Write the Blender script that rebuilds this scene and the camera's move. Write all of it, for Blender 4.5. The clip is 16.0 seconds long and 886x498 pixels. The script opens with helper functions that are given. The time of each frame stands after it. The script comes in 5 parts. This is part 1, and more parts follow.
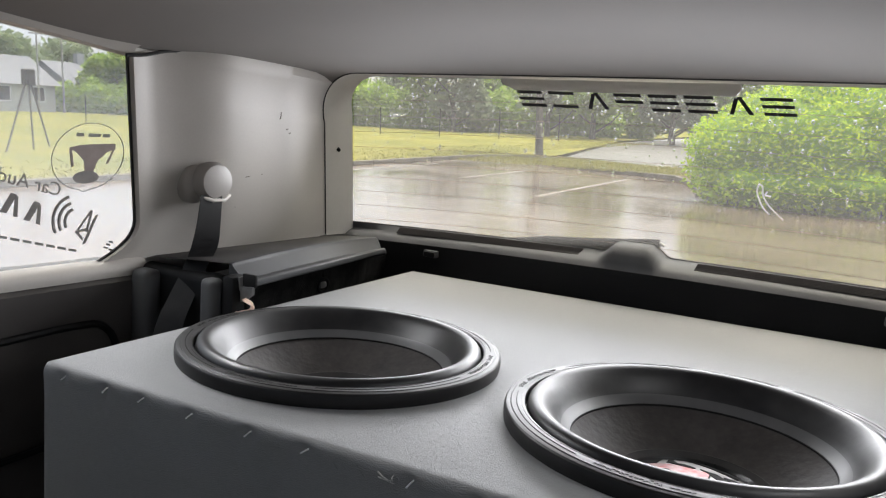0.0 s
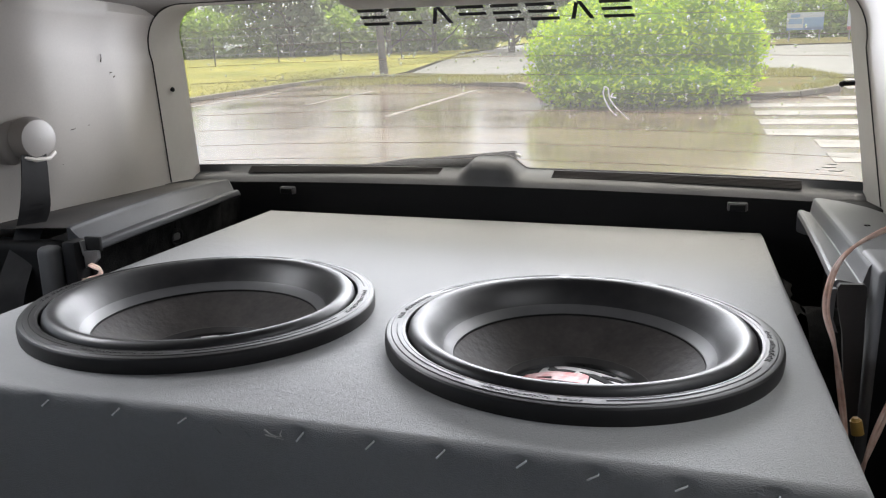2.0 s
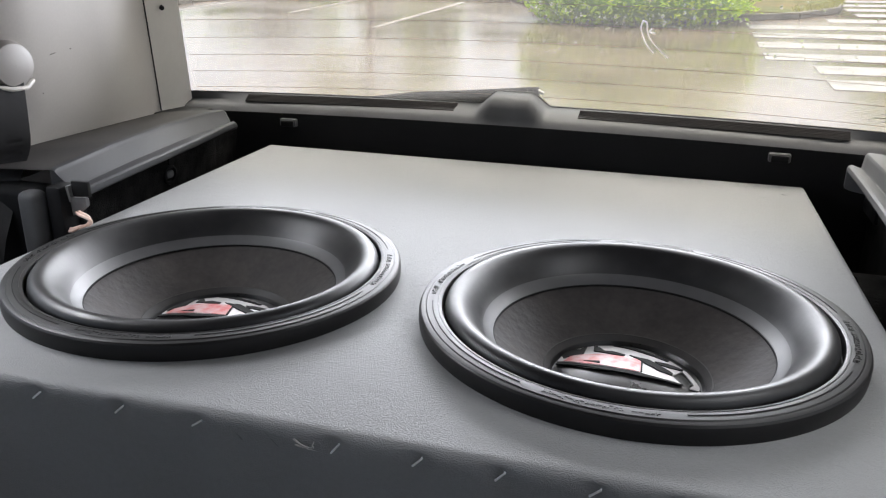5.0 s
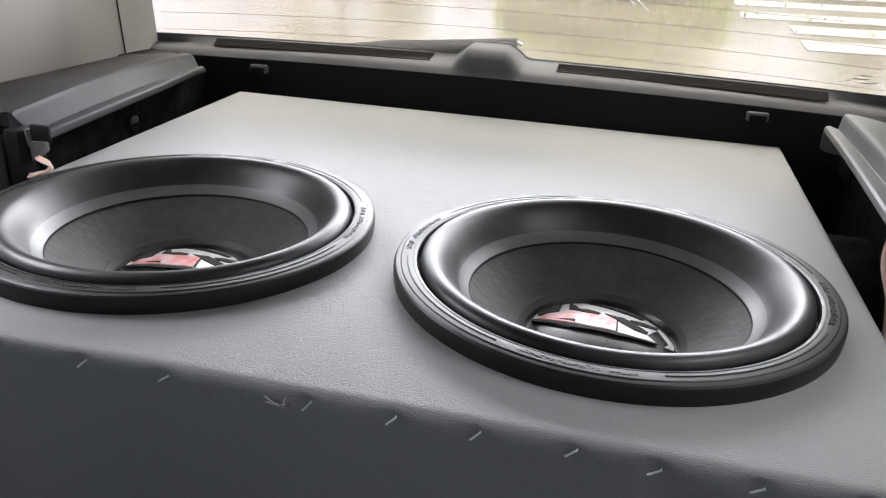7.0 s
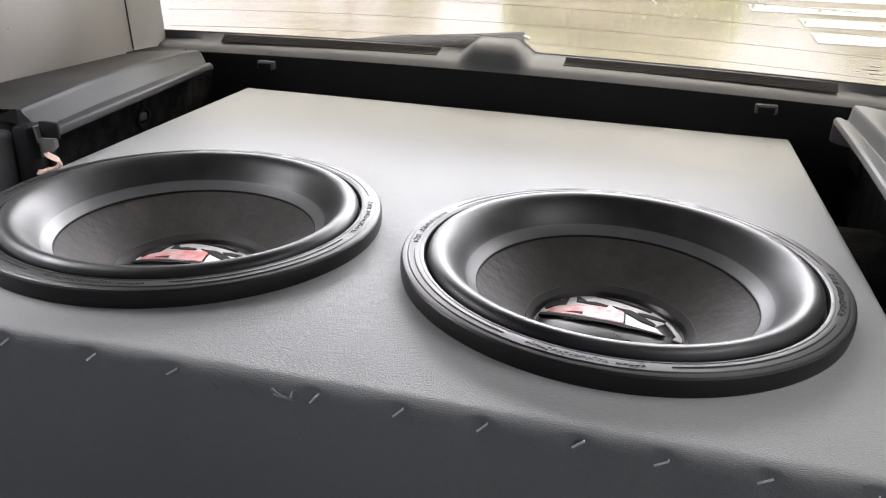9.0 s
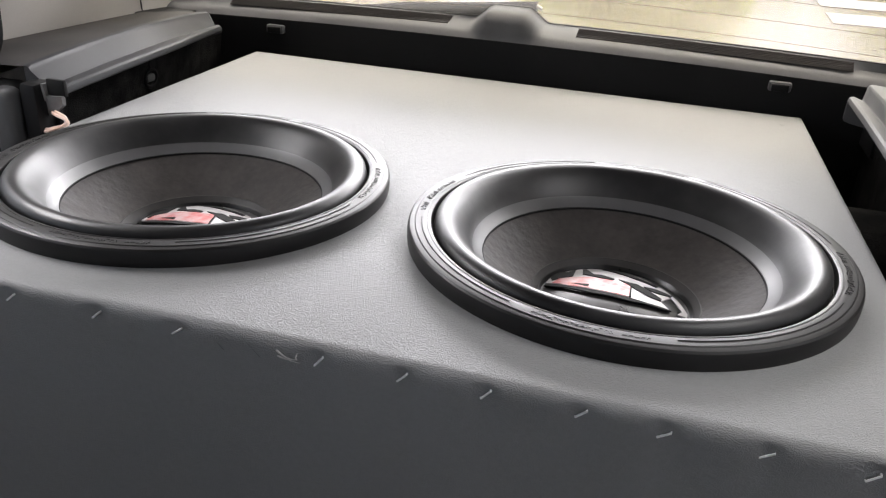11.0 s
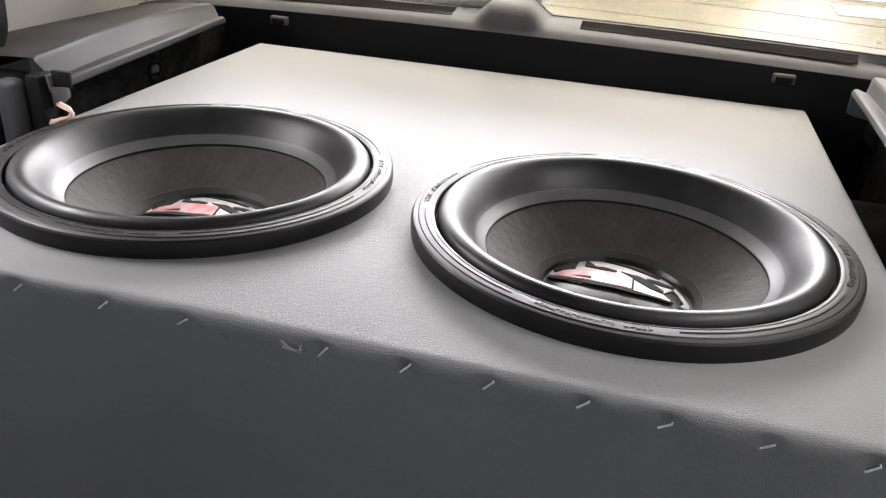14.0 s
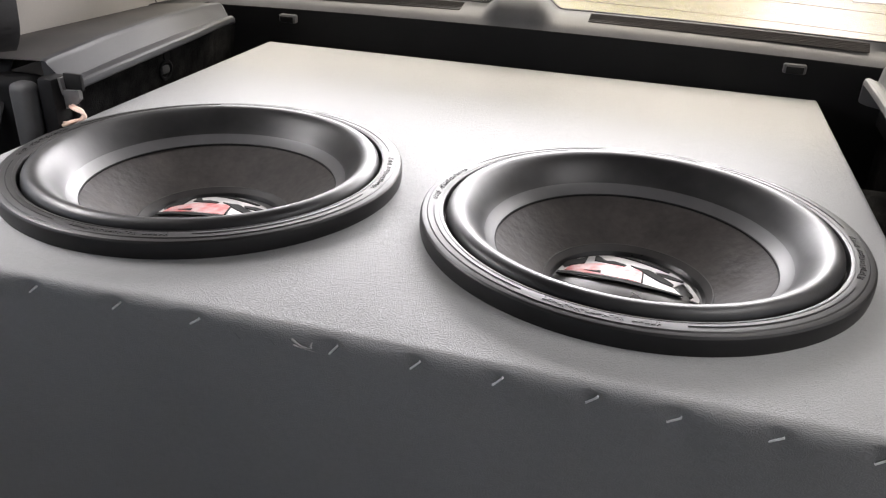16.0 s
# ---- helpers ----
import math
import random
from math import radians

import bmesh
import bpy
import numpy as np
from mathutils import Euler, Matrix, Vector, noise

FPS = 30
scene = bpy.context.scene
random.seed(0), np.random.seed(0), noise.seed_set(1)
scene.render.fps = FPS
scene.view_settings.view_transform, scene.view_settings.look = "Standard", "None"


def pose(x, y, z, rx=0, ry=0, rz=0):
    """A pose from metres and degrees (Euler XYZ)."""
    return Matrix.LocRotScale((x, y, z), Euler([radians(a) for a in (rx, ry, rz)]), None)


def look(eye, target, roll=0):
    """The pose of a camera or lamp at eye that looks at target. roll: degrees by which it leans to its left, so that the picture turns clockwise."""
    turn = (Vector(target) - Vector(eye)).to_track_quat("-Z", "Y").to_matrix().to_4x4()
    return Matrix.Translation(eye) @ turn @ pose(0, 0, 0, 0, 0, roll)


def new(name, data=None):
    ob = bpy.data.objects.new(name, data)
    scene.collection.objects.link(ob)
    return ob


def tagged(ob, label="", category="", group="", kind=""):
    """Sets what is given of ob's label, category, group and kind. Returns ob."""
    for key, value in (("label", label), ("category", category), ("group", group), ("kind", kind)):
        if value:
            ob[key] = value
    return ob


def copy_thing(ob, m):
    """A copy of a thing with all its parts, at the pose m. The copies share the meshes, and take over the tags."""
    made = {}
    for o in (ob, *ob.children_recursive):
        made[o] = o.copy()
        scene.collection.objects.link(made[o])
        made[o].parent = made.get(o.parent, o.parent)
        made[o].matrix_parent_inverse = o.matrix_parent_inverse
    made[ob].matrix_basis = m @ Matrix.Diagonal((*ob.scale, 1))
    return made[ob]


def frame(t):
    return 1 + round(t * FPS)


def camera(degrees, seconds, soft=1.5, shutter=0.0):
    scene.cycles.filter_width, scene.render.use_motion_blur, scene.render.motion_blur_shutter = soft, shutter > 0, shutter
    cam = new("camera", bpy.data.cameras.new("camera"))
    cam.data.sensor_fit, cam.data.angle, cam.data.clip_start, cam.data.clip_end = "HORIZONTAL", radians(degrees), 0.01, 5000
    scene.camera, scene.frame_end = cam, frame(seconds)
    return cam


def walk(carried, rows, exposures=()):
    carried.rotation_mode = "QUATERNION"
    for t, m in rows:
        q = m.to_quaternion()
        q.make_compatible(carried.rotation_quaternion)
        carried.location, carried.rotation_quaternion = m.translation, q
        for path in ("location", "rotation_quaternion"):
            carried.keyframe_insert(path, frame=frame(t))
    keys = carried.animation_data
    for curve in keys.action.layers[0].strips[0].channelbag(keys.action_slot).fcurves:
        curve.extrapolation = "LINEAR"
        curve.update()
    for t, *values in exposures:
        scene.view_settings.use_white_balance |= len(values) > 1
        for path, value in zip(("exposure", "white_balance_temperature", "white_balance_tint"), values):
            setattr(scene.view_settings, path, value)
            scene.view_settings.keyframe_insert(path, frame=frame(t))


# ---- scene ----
cam = camera(59.6, 16.0, soft=1.25)
# The loaded car squats: its own axes lean against the ground by these degrees.
CAR = pose(0, 0, 0, -2.5, 0.5, 0)
# The loudspeaker box stands a little askew in the boot.
LOAD = CAR @ pose(0.004, 0.0065, -0.0014, 0.003, 0.485, 0.501)
PATH = [
    (0, (0.335, -0.552, 1.179), (-0.621, 1.183, 0.903), 3.9),
    (0.2, (0.345, -0.556, 1.207), (-0.618, 1.182, 0.971), -1.0),
    (0.5, (0.325, -0.557, 1.198), (-0.576, 1.214, 0.974), -4.3),
    (1, (0.325, -0.54, 1.189), (-0.444, 1.28, 0.876), -3.7),
    (1.5, (0.325, -0.528, 1.193), (-0.354, 1.295, 0.728), -4.3),
    (2, (0.318, -0.528, 1.184), (-0.292, 1.319, 0.721), -1.0),
    (2.5, (0.317, -0.527, 1.181), (-0.243, 1.334, 0.709), 1.2),
    (3, (0.315, -0.528, 1.178), (-0.23, 1.336, 0.702), 1.7),
    (3.5, (0.316, -0.528, 1.18), (-0.219, 1.341, 0.709), 1.4),
    (4, (0.316, -0.526, 1.18), (-0.211, 1.347, 0.716), 1.2),
    (4.5, (0.313, -0.525, 1.2), (-0.243, 1.338, 0.733), 1.0),
    (4.8, (0.265, -0.489, 1.215), (-0.3, 1.351, 0.674), 0.9),
    (5, (0.23, -0.442, 1.211), (-0.318, 1.36, 0.537), 0.7),
    (5.2, (0.216, -0.422, 1.209), (-0.306, 1.347, 0.436), 0.7),
    (7.5, (0.221, -0.428, 1.204), (-0.238, 1.354, 0.419), 2.6),
    (8, (0.221, -0.428, 1.202), (-0.248, 1.35, 0.416), 2.3),
    (8.5, (0.222, -0.428, 1.203), (-0.254, 1.347, 0.414), 2.1),
    (9, (0.223, -0.428, 1.203), (-0.258, 1.344, 0.41), 2.0),
    (11.5, (0.22, -0.428, 1.197), (-0.259, 1.309, 0.328), 3.6),
    (12, (0.22, -0.429, 1.199), (-0.26, 1.305, 0.326), 3.5),
    (12.5, (0.22, -0.428, 1.199), (-0.263, 1.305, 0.325), 3.5),
    (13, (0.221, -0.43, 1.198), (-0.262, 1.302, 0.322), 3.6),
    (13.5, (0.221, -0.431, 1.197), (-0.266, 1.302, 0.325), 3.8),
    (14, (0.221, -0.431, 1.199), (-0.263, 1.3, 0.323), 3.5),
    (14.5, (0.222, -0.432, 1.2), (-0.273, 1.295, 0.321), 3.2),
    (15, (0.223, -0.43, 1.2), (-0.277, 1.294, 0.319), 3.0),
    (15.5, (0.223, -0.431, 1.2), (-0.285, 1.29, 0.316), 2.4),
    (16, (0.225, -0.432, 1.203), (-0.289, 1.283, 0.311), 2.3),
]
walk(cam, [(t, CAR @ look(eye, target, roll)) for t, eye, target, roll in PATH],
     [(0.0, 2.06, 6700, 6), (0.6, 2.02, 6660, 6), (1.2, 2.07, 6620, 6), (2.5, 2.18, 6500, 7), (4.4, 2.20, 6480, 7), (5.2, 2.26, 6480, 7), (7.4, 2.42, 6600, 8), (11.5, 2.57, 6850, 9), (16.0, 2.73, 6930, 10)])

# ---- light ----
SUN_EL, SUN_AZ = 72.0, 10.0
world = bpy.data.worlds.new("overcast_sky")
scene.world = world
world.use_nodes = True
wn = world.node_tree.nodes
sky = wn.new("ShaderNodeTexSky")
sky.sky_type, sky.sun_disc = "NISHITA", False
sky.sun_elevation, sky.sun_rotation = radians(SUN_EL), radians(SUN_AZ)
sky.air_density, sky.dust_density, sky.ozone_density = 0.35, 4.5, 0.0
wn["Background"].inputs["Strength"].default_value = 0.15
grey = wn.new("ShaderNodeHueSaturation")          # cloud cover greys the sky
grey.inputs["Saturation"].default_value = 0.70
world.node_tree.links.new(sky.outputs[0], grey.inputs["Color"])
world.node_tree.links.new(grey.outputs["Color"], wn["Background"].inputs["Color"])
sun = new("sun", bpy.data.lights.new("sun", "SUN"))
sun.data.energy, sun.data.angle, sun.data.color = 1.05, radians(110), (1.0, 0.985, 0.96)
sun.matrix_basis = look((0, 0, 30), (math.sin(radians(SUN_AZ)) * -17, math.cos(radians(SUN_AZ)) * -17, 30 - 17 * math.tan(radians(SUN_EL))))


def sky_panel(name, eye, target, w, h, watts, spread=150, tint=(1.0, 1.0, 1.0)):
    """An area lamp in a window's opening, for the sky's light that comes through it."""
    lamp = new(name, bpy.data.lights.new(name, "AREA"))
    lamp.data.shape, lamp.data.size, lamp.data.size_y, lamp.data.energy, lamp.data.color = "RECTANGLE", w, h, watts, tint
    lamp.data.spread = radians(spread)
    lamp.matrix_basis = CAR @ look(eye, target)


sky_panel("rear_window_light", (-0.075, 0.83, 1.150), (-0.075, -0.40, 1.07), 0.99, 0.16, 1.16, 100, (0.905, 0.905, 1.0))
sky_panel("left_window_light", (-0.632, 0.14, 1.262), (0.068, 0.10, 0.70), 0.32, 0.05, 0.30, 110, (0.935, 0.93, 1.0))
sky_panel("right_window_light", (0.502, 0.14, 1.262), (-0.198, 0.16, 0.562), 0.32, 0.05, 0.075, 90, (0.935, 0.93, 1.0))
sky_panel("windscreen_light", (-0.06, -1.70, 1.16), (-0.06, 0.0, 0.85), 1.30, 0.50, 0.115, tint=(1.0, 0.92, 0.81))


# ---- materials ----
def material(name, c1, c2, scale=6.0, rough=(0.5, 0.6), bump=None, metallic=0.0, grain=0.12, grain_scale=90.0, coat=0.0, spec=0.5, kind="noise"):
    """Two-scale variation from c1 to c2, fine grain over it, and relief. bump: scale, strength, depth in metres."""
    m = bpy.data.materials.new(name)
    m.use_nodes = True
    nt = m.node_tree
    n, link = nt.nodes, nt.links.new
    bsdf = n["Principled BSDF"]
    tc = n.new("ShaderNodeTexCoord")
    out = tc.outputs["Object"]
    big = n.new("ShaderNodeTexNoise")
    big.inputs["Scale"].default_value, big.inputs["Detail"].default_value = scale, 5
    fine = n.new("ShaderNodeTexNoise")
    fine.inputs["Scale"].default_value, fine.inputs["Detail"].default_value = grain_scale, 3
    for t in (big, fine):
        link(out, t.inputs["Vector"])
    ramp = n.new("ShaderNodeValToRGB")
    ramp.color_ramp.elements[0].position, ramp.color_ramp.elements[1].position = 0.35, 0.65
    ramp.color_ramp.elements[0].color, ramp.color_ramp.elements[1].color = (*c1, 1), (*c2, 1)
    link(big.outputs["Fac"], ramp.inputs["Fac"])
    rng = n.new("ShaderNodeMapRange")
    rng.inputs["To Min"].default_value, rng.inputs["To Max"].default_value = 1 - grain, 1 + grain
    link(fine.outputs["Fac"], rng.inputs["Value"])
    mul = n.new("ShaderNodeVectorMath")
    mul.operation = "SCALE"
    link(ramp.outputs["Color"], mul.inputs[0])
    link(rng.outputs["Result"], mul.inputs["Scale"])
    link(mul.outputs["Vector"], bsdf.inputs["Base Color"])
    rr = n.new("ShaderNodeMapRange")
    rr.inputs["From Min"].default_value, rr.inputs["From Max"].default_value = 0.3, 0.7
    rr.inputs["To Min"].default_value, rr.inputs["To Max"].default_value = rough
    link(big.outputs["Fac"], rr.inputs["Value"])
    link(rr.outputs["Result"], bsdf.inputs["Roughness"])
    bsdf.inputs["Metallic"].default_value = metallic
    bsdf.inputs["Specular IOR Level"].default_value = spec
    bsdf.inputs["Coat Weight"].default_value = coat
    if bump:
        if kind == "leather":
            vo = n.new("ShaderNodeTexVoronoi")
            vo.feature = "SMOOTH_F1"
            vo.inputs["Scale"].default_value = bump[0]
            vo.inputs["Smoothness"].default_value = 0.35
            warp = n.new("ShaderNodeVectorMath")
            warp.operation = "MULTIPLY_ADD"
            warp.inputs[1].default_value = (0.012, 0.012, 0.012)
            stretch = n.new("ShaderNodeVectorMath")
            stretch.operation = "MULTIPLY"
            stretch.inputs[1].default_value = (0.40, 1.0, 1.0)
            wn2 = n.new("ShaderNodeTexNoise")
            wn2.inputs["Scale"].default_value = 60
            link(out, wn2.inputs["Vector"])
            link(out, stretch.inputs[0])
            link(wn2.outputs["Color"], warp.inputs[0])
            link(stretch.outputs["Vector"], warp.inputs[2])
            link(warp.outputs["Vector"], vo.inputs["Vector"])
            flat = n.new("ShaderNodeMapRange")
            flat.inputs["From Max"].default_value = 0.65
            flat.inputs["To Min"].default_value, flat.inputs["To Max"].default_value = 1.0, 0.0
            link(vo.outputs["Distance"], flat.inputs["Value"])
            src = flat.outputs["Result"]
        else:
            bn = n.new("ShaderNodeTexNoise")
            bn.inputs["Scale"].default_value, bn.inputs["Detail"].default_value = bump[0], 4
            link(out, bn.inputs["Vector"])
            src = bn.outputs["Fac"]
        b = n.new("ShaderNodeBump")
        b.inputs["Strength"].default_value, b.inputs["Distance"].default_value = bump[1], bump[2]
        link(src, b.inputs["Height"])
        link(b.outputs["Normal"], bsdf.inputs["Normal"])
    return m


def glass_material(name, tint, haze, ior=1.30):
    """Clear glass with a thin misty film on it."""
    m = bpy.data.materials.new(name)
    m.use_nodes = True
    nt = m.node_tree
    n, link = nt.nodes, nt.links.new
    n.remove(n["Principled BSDF"])
    clear, shine, mix, fr = n.new("ShaderNodeBsdfTransparent"), n.new("ShaderNodeBsdfGlossy"), n.new("ShaderNodeMixShader"), n.new("ShaderNodeFresnel")
    clear.inputs["Color"].default_value = (*tint, 1)
    shine.inputs["Roughness"].default_value = 0.02
    fr.inputs["IOR"].default_value = ior
    link(fr.outputs[0], mix.inputs[0])
    link(clear.outputs[0], mix.inputs[1])
    link(shine.outputs[0], mix.inputs[2])
    film, veil = n.new("ShaderNodeBsdfTranslucent"), n.new("ShaderNodeMixShader")
    film.inputs["Color"].default_value = (0.9, 0.9, 0.9, 1)
    veil.inputs[0].default_value = haze
    link(mix.outputs[0], veil.inputs[1])
    link(film.outputs[0], veil.inputs[2])
    link(veil.outputs[0], n["Material Output"].inputs["Surface"])
    return m


vinyl = material("grey_leatherette", (0.222, 0.223, 0.224), (0.258, 0.258, 0.259), 3.0, (0.49, 0.60), (1150, 0.50, 0.0007), grain=0.07, grain_scale=240, kind="leather", spec=0.23)
ring_rubber = material("ring_rubber", (0.0040, 0.0039, 0.0039), (0.0085, 0.0081, 0.0079), 14, (0.40, 0.50), (500, 0.14, 0.0004), grain=0.18, spec=0.31)
slot_black = material("slot_black", (0.006, 0.006, 0.006), (0.010, 0.010, 0.010), 40, (0.7, 0.8), spec=0.2)
ring_worn = material("lettering_rubber", (0.012, 0.012, 0.012), (0.022, 0.022, 0.022), 40, (0.44, 0.56), spec=0.28)
surround_rubber = material("surround_rubber", (0.0055, 0.0055, 0.006), (0.019, 0.019, 0.0192), 14, (0.36, 0.49), (80, 0.13, 0.0010), grain=0.35, grain_scale=70, spec=0.34)
band_rubber = material("glue_band", (0.045, 0.046, 0.048), (0.060, 0.060, 0.062), 18, (0.38, 0.5), grain=0.10)
cone_paper = material("cone_paper", (0.021, 0.0186, 0.0176), (0.040, 0.0355, 0.0335), 34, (0.62, 0.80), (110, 0.6, 0.0016), grain=0.3, grain_scale=160, spec=0.3)
cap_gloss = material("cap_plastic", (0.010, 0.010, 0.010), (0.016, 0.016, 0.016), 20, (0.26, 0.38), grain=0.1, spec=0.3)
cap_edge = material("cap_edge", (0.020, 0.019, 0.0185), (0.032, 0.030, 0.029), 30, (0.55, 0.7), grain=0.2, spec=0.3)
emblem_metal = material("emblem_silver", (0.36, 0.35, 0.35), (0.52, 0.50, 0.50), 60, (0.40, 0.52), metallic=0.3, grain=0.15)
emblem_red = material("emblem_red", (0.42, 0.07, 0.07), (0.46, 0.33, 0.33), 70, (0.4, 0.5), metallic=0.2, grain=0.1)
staple_steel = material("staple_steel", (0.92, 0.92, 0.92), (0.96, 0.96, 0.96), 90, (0.20, 0.30), spec=0.8)
frayed_white = material("frayed_backing", (0.32, 0.31, 0.30), (0.50, 0.48, 0.46), 200, (0.8, 0.9), (900, 0.5, 0.001))
headliner_cloth = material("headliner_cloth", (0.150, 0.137, 0.1265), (0.174, 0.159, 0.147), 2.5, (0.9, 0.95), (700, 0.25, 0.0008), grain=0.10, grain_scale=500)
pillar_plastic = material("pillar_plastic", (0.43, 0.405, 0.375), (0.48, 0.455, 0.42), 4.0, (0.48, 0.58), (420, 0.16, 0.0006), grain=0.05, grain_scale=300)
frame_plastic = material("frame_plastic", (0.58, 0.56, 0.515), (0.64, 0.615, 0.565), 5.0, (0.45, 0.55), (420, 0.12, 0.0005), grain=0.04)
ledge_plastic = material("grey_trim", (0.062, 0.063, 0.065), (0.086, 0.087, 0.090), 9.0, (0.50, 0.66), (450, 0.18, 0.0005), grain=0.10, grain_scale=400, spec=0.35)
door_trim = material("door_trim", (0.038, 0.034, 0.032), (0.056, 0.051, 0.048), 7.0, (0.6, 0.72), (450, 0.2, 0.0005), grain=0.1, grain_scale=400, spec=0.3)
black_plastic = material("black_trim", (0.0045, 0.0045, 0.005), (0.008, 0.008, 0.0085), 6.0, (0.52, 0.64), (450, 0.18, 0.0005), grain=0.10, grain_scale=400, spec=0.16)
carpet = material("black_carpet", (0.005, 0.005, 0.005), (0.017, 0.0165, 0.016), 40, (0.92, 0.98), (420, 0.9, 0.003), grain=0.5, grain_scale=300, spec=0.1)
cover_cloth = material("cover_cloth", (0.004, 0.004, 0.0042), (0.008, 0.008, 0.0082), 20, (0.8, 0.9), (260, 0.3, 0.001), grain=0.3, grain_scale=200, spec=0.12)
seal_rubber = material("seal_rubber", (0.012, 0.012, 0.012), (0.020, 0.020, 0.020), 20, (0.6, 0.7))
webbing = material("belt_webbing", (0.012, 0.012, 0.013), (0.020, 0.020, 0.021), 30, (0.6, 0.72), (900, 0.4, 0.0008), grain=0.2, grain_scale=600, spec=0.25)
copper = material("copper_cable", (0.74, 0.46, 0.35), (0.88, 0.66, 0.56), 60, (0.24, 0.34), metallic=0.0, coat=0.8, grain=0.12, grain_scale=400)
anchor_grey = material("anchor_grey", (0.26, 0.245, 0.23), (0.32, 0.30, 0.28), 8.0, (0.40, 0.5), (420, 0.1, 0.0005), grain=0.05)
yellow_plug = material("yellow_plug", (0.30, 0.18, 0.04), (0.36, 0.23, 0.06), 40, (0.4, 0.5))
decal_black = material("decal_black", (0.012, 0.012, 0.012), (0.02, 0.02, 0.02), 30, (0.5, 0.6))
side_black = material("side_decal", (0.24, 0.23, 0.22), (0.30, 0.285, 0.27), 30, (0.6, 0.7))
decal_brown = material("decal_brown", (0.27, 0.225, 0.21), (0.33, 0.275, 0.255), 30, (0.5, 0.6))
decal_grey = material("decal_grey", (0.24, 0.24, 0.23), (0.31, 0.31, 0.30), 30, (0.5, 0.6))
wire_line = material("heater_line", (0.30, 0.21, 0.15), (0.38, 0.28, 0.21), 30, (0.6, 0.7))
pane_glass = glass_material("window_glass", (0.95, 0.945, 0.905), 0.031)
side_glass = glass_material("side_glass", (0.95, 0.96, 0.95), 0.17, 1.06)
# right window, out of view: tint added to cut the light from that side
dimming_glass = glass_material("dimming_side_glass", (0.74, 0.74, 0.72), 0.10, 1.06)
mark_dark = material("scuff_dark", (0.06, 0.05, 0.045), (0.12, 0.10, 0.09), 300, (0.7, 0.8))

drop_water = bpy.data.materials.new("rain_water")
drop_water.use_nodes = True
drop_water.node_tree.nodes["Principled BSDF"].inputs["Transmission Weight"].default_value = 1.0
drop_water.node_tree.nodes["Principled BSDF"].inputs["Roughness"].default_value = 0.02
drop_water.node_tree.nodes["Principled BSDF"].inputs["IOR"].default_value = 1.33

asphalt = material("wet_asphalt", (0.066, 0.046, 0.032), (0.108, 0.080, 0.058), 0.45, (0.09, 0.24), grain=0.22, grain_scale=45, spec=0.22)
# asphalt paled: the sky's grazing reflection is put into the base colour
far_road = material("sky_sheen_road", (0.075, 0.073, 0.07), (0.115, 0.112, 0.108), 0.3, (0.3, 0.5), (40, 0.2, 0.005), grain=0.15, grain_scale=20, spec=0.12)
kerb_concrete = material("kerb_concrete", (0.070, 0.062, 0.052), (0.12, 0.108, 0.092), 3.0, (0.6, 0.75), (80, 0.4, 0.005), grain=0.2, grain_scale=60, spec=0.15)
road_paint = material("worn_road_paint", (0.09, 0.085, 0.078), (0.20, 0.195, 0.186), 3.2, (0.45, 0.6), (70, 0.3, 0.004), grain=0.3, grain_scale=35, spec=0.15)
faded_paint = material("faded_road_paint", (0.08, 0.066, 0.056), (0.19, 0.178, 0.162), 2.6, (0.4, 0.6), (70, 0.3, 0.004), grain=0.3, grain_scale=35, spec=0.2)
wiper_black = material("wiper_plastic", (0.005, 0.004, 0.0045), (0.013, 0.010, 0.012), 30, (0.75, 0.9), spec=0.03)
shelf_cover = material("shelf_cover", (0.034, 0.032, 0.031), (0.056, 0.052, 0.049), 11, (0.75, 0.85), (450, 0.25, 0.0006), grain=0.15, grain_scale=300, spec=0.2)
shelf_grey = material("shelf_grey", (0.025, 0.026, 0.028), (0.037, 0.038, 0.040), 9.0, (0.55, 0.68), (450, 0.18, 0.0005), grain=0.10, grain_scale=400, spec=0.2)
# same plastic as shelf_grey, lightened for the stronger light on the right side
lit_trim = material("lit_trim", (0.115, 0.115, 0.118), (0.145, 0.145, 0.149), 9.0, (0.50, 0.62), (450, 0.18, 0.0005), grain=0.10, grain_scale=400, spec=0.36)
hook_grey = material("hook_grey", (0.10, 0.10, 0.10), (0.15, 0.15, 0.15), 40, (0.45, 0.55))
meadow = material("meadow", (0.100, 0.108, 0.017), (0.165, 0.152, 0.032), 0.28, (0.85, 0.95), (9, 0.8, 0.05), grain=0.3, grain_scale=3.0, spec=0.05)
dry_grass = material("dry_grass", (0.085, 0.062, 0.020), (0.065, 0.072, 0.017), 0.9, (0.85, 0.95), (25, 0.8, 0.04), grain=0.4, grain_scale=12, spec=0.05)
bark = material("bark", (0.045, 0.038, 0.032), (0.085, 0.072, 0.06), 3.0, (0.8, 0.9), (14, 0.8, 0.03), grain=0.3, grain_scale=20)
wall_plaster = material("house_plaster", (0.24, 0.25, 0.26), (0.30, 0.31, 0.32), 0.5, (0.8, 0.9))
roof_tiles = material("roof_tiles", (0.09, 0.095, 0.11), (0.13, 0.135, 0.15), 1.2, (0.7, 0.8))
board_blue = material("board_blue", (0.16, 0.26, 0.40), (0.22, 0.32, 0.46), 0.8, (0.4, 0.5))
board_white = material("board_white", (0.42, 0.44, 0.46), (0.50, 0.51, 0.52), 0.8, (0.4, 0.5))
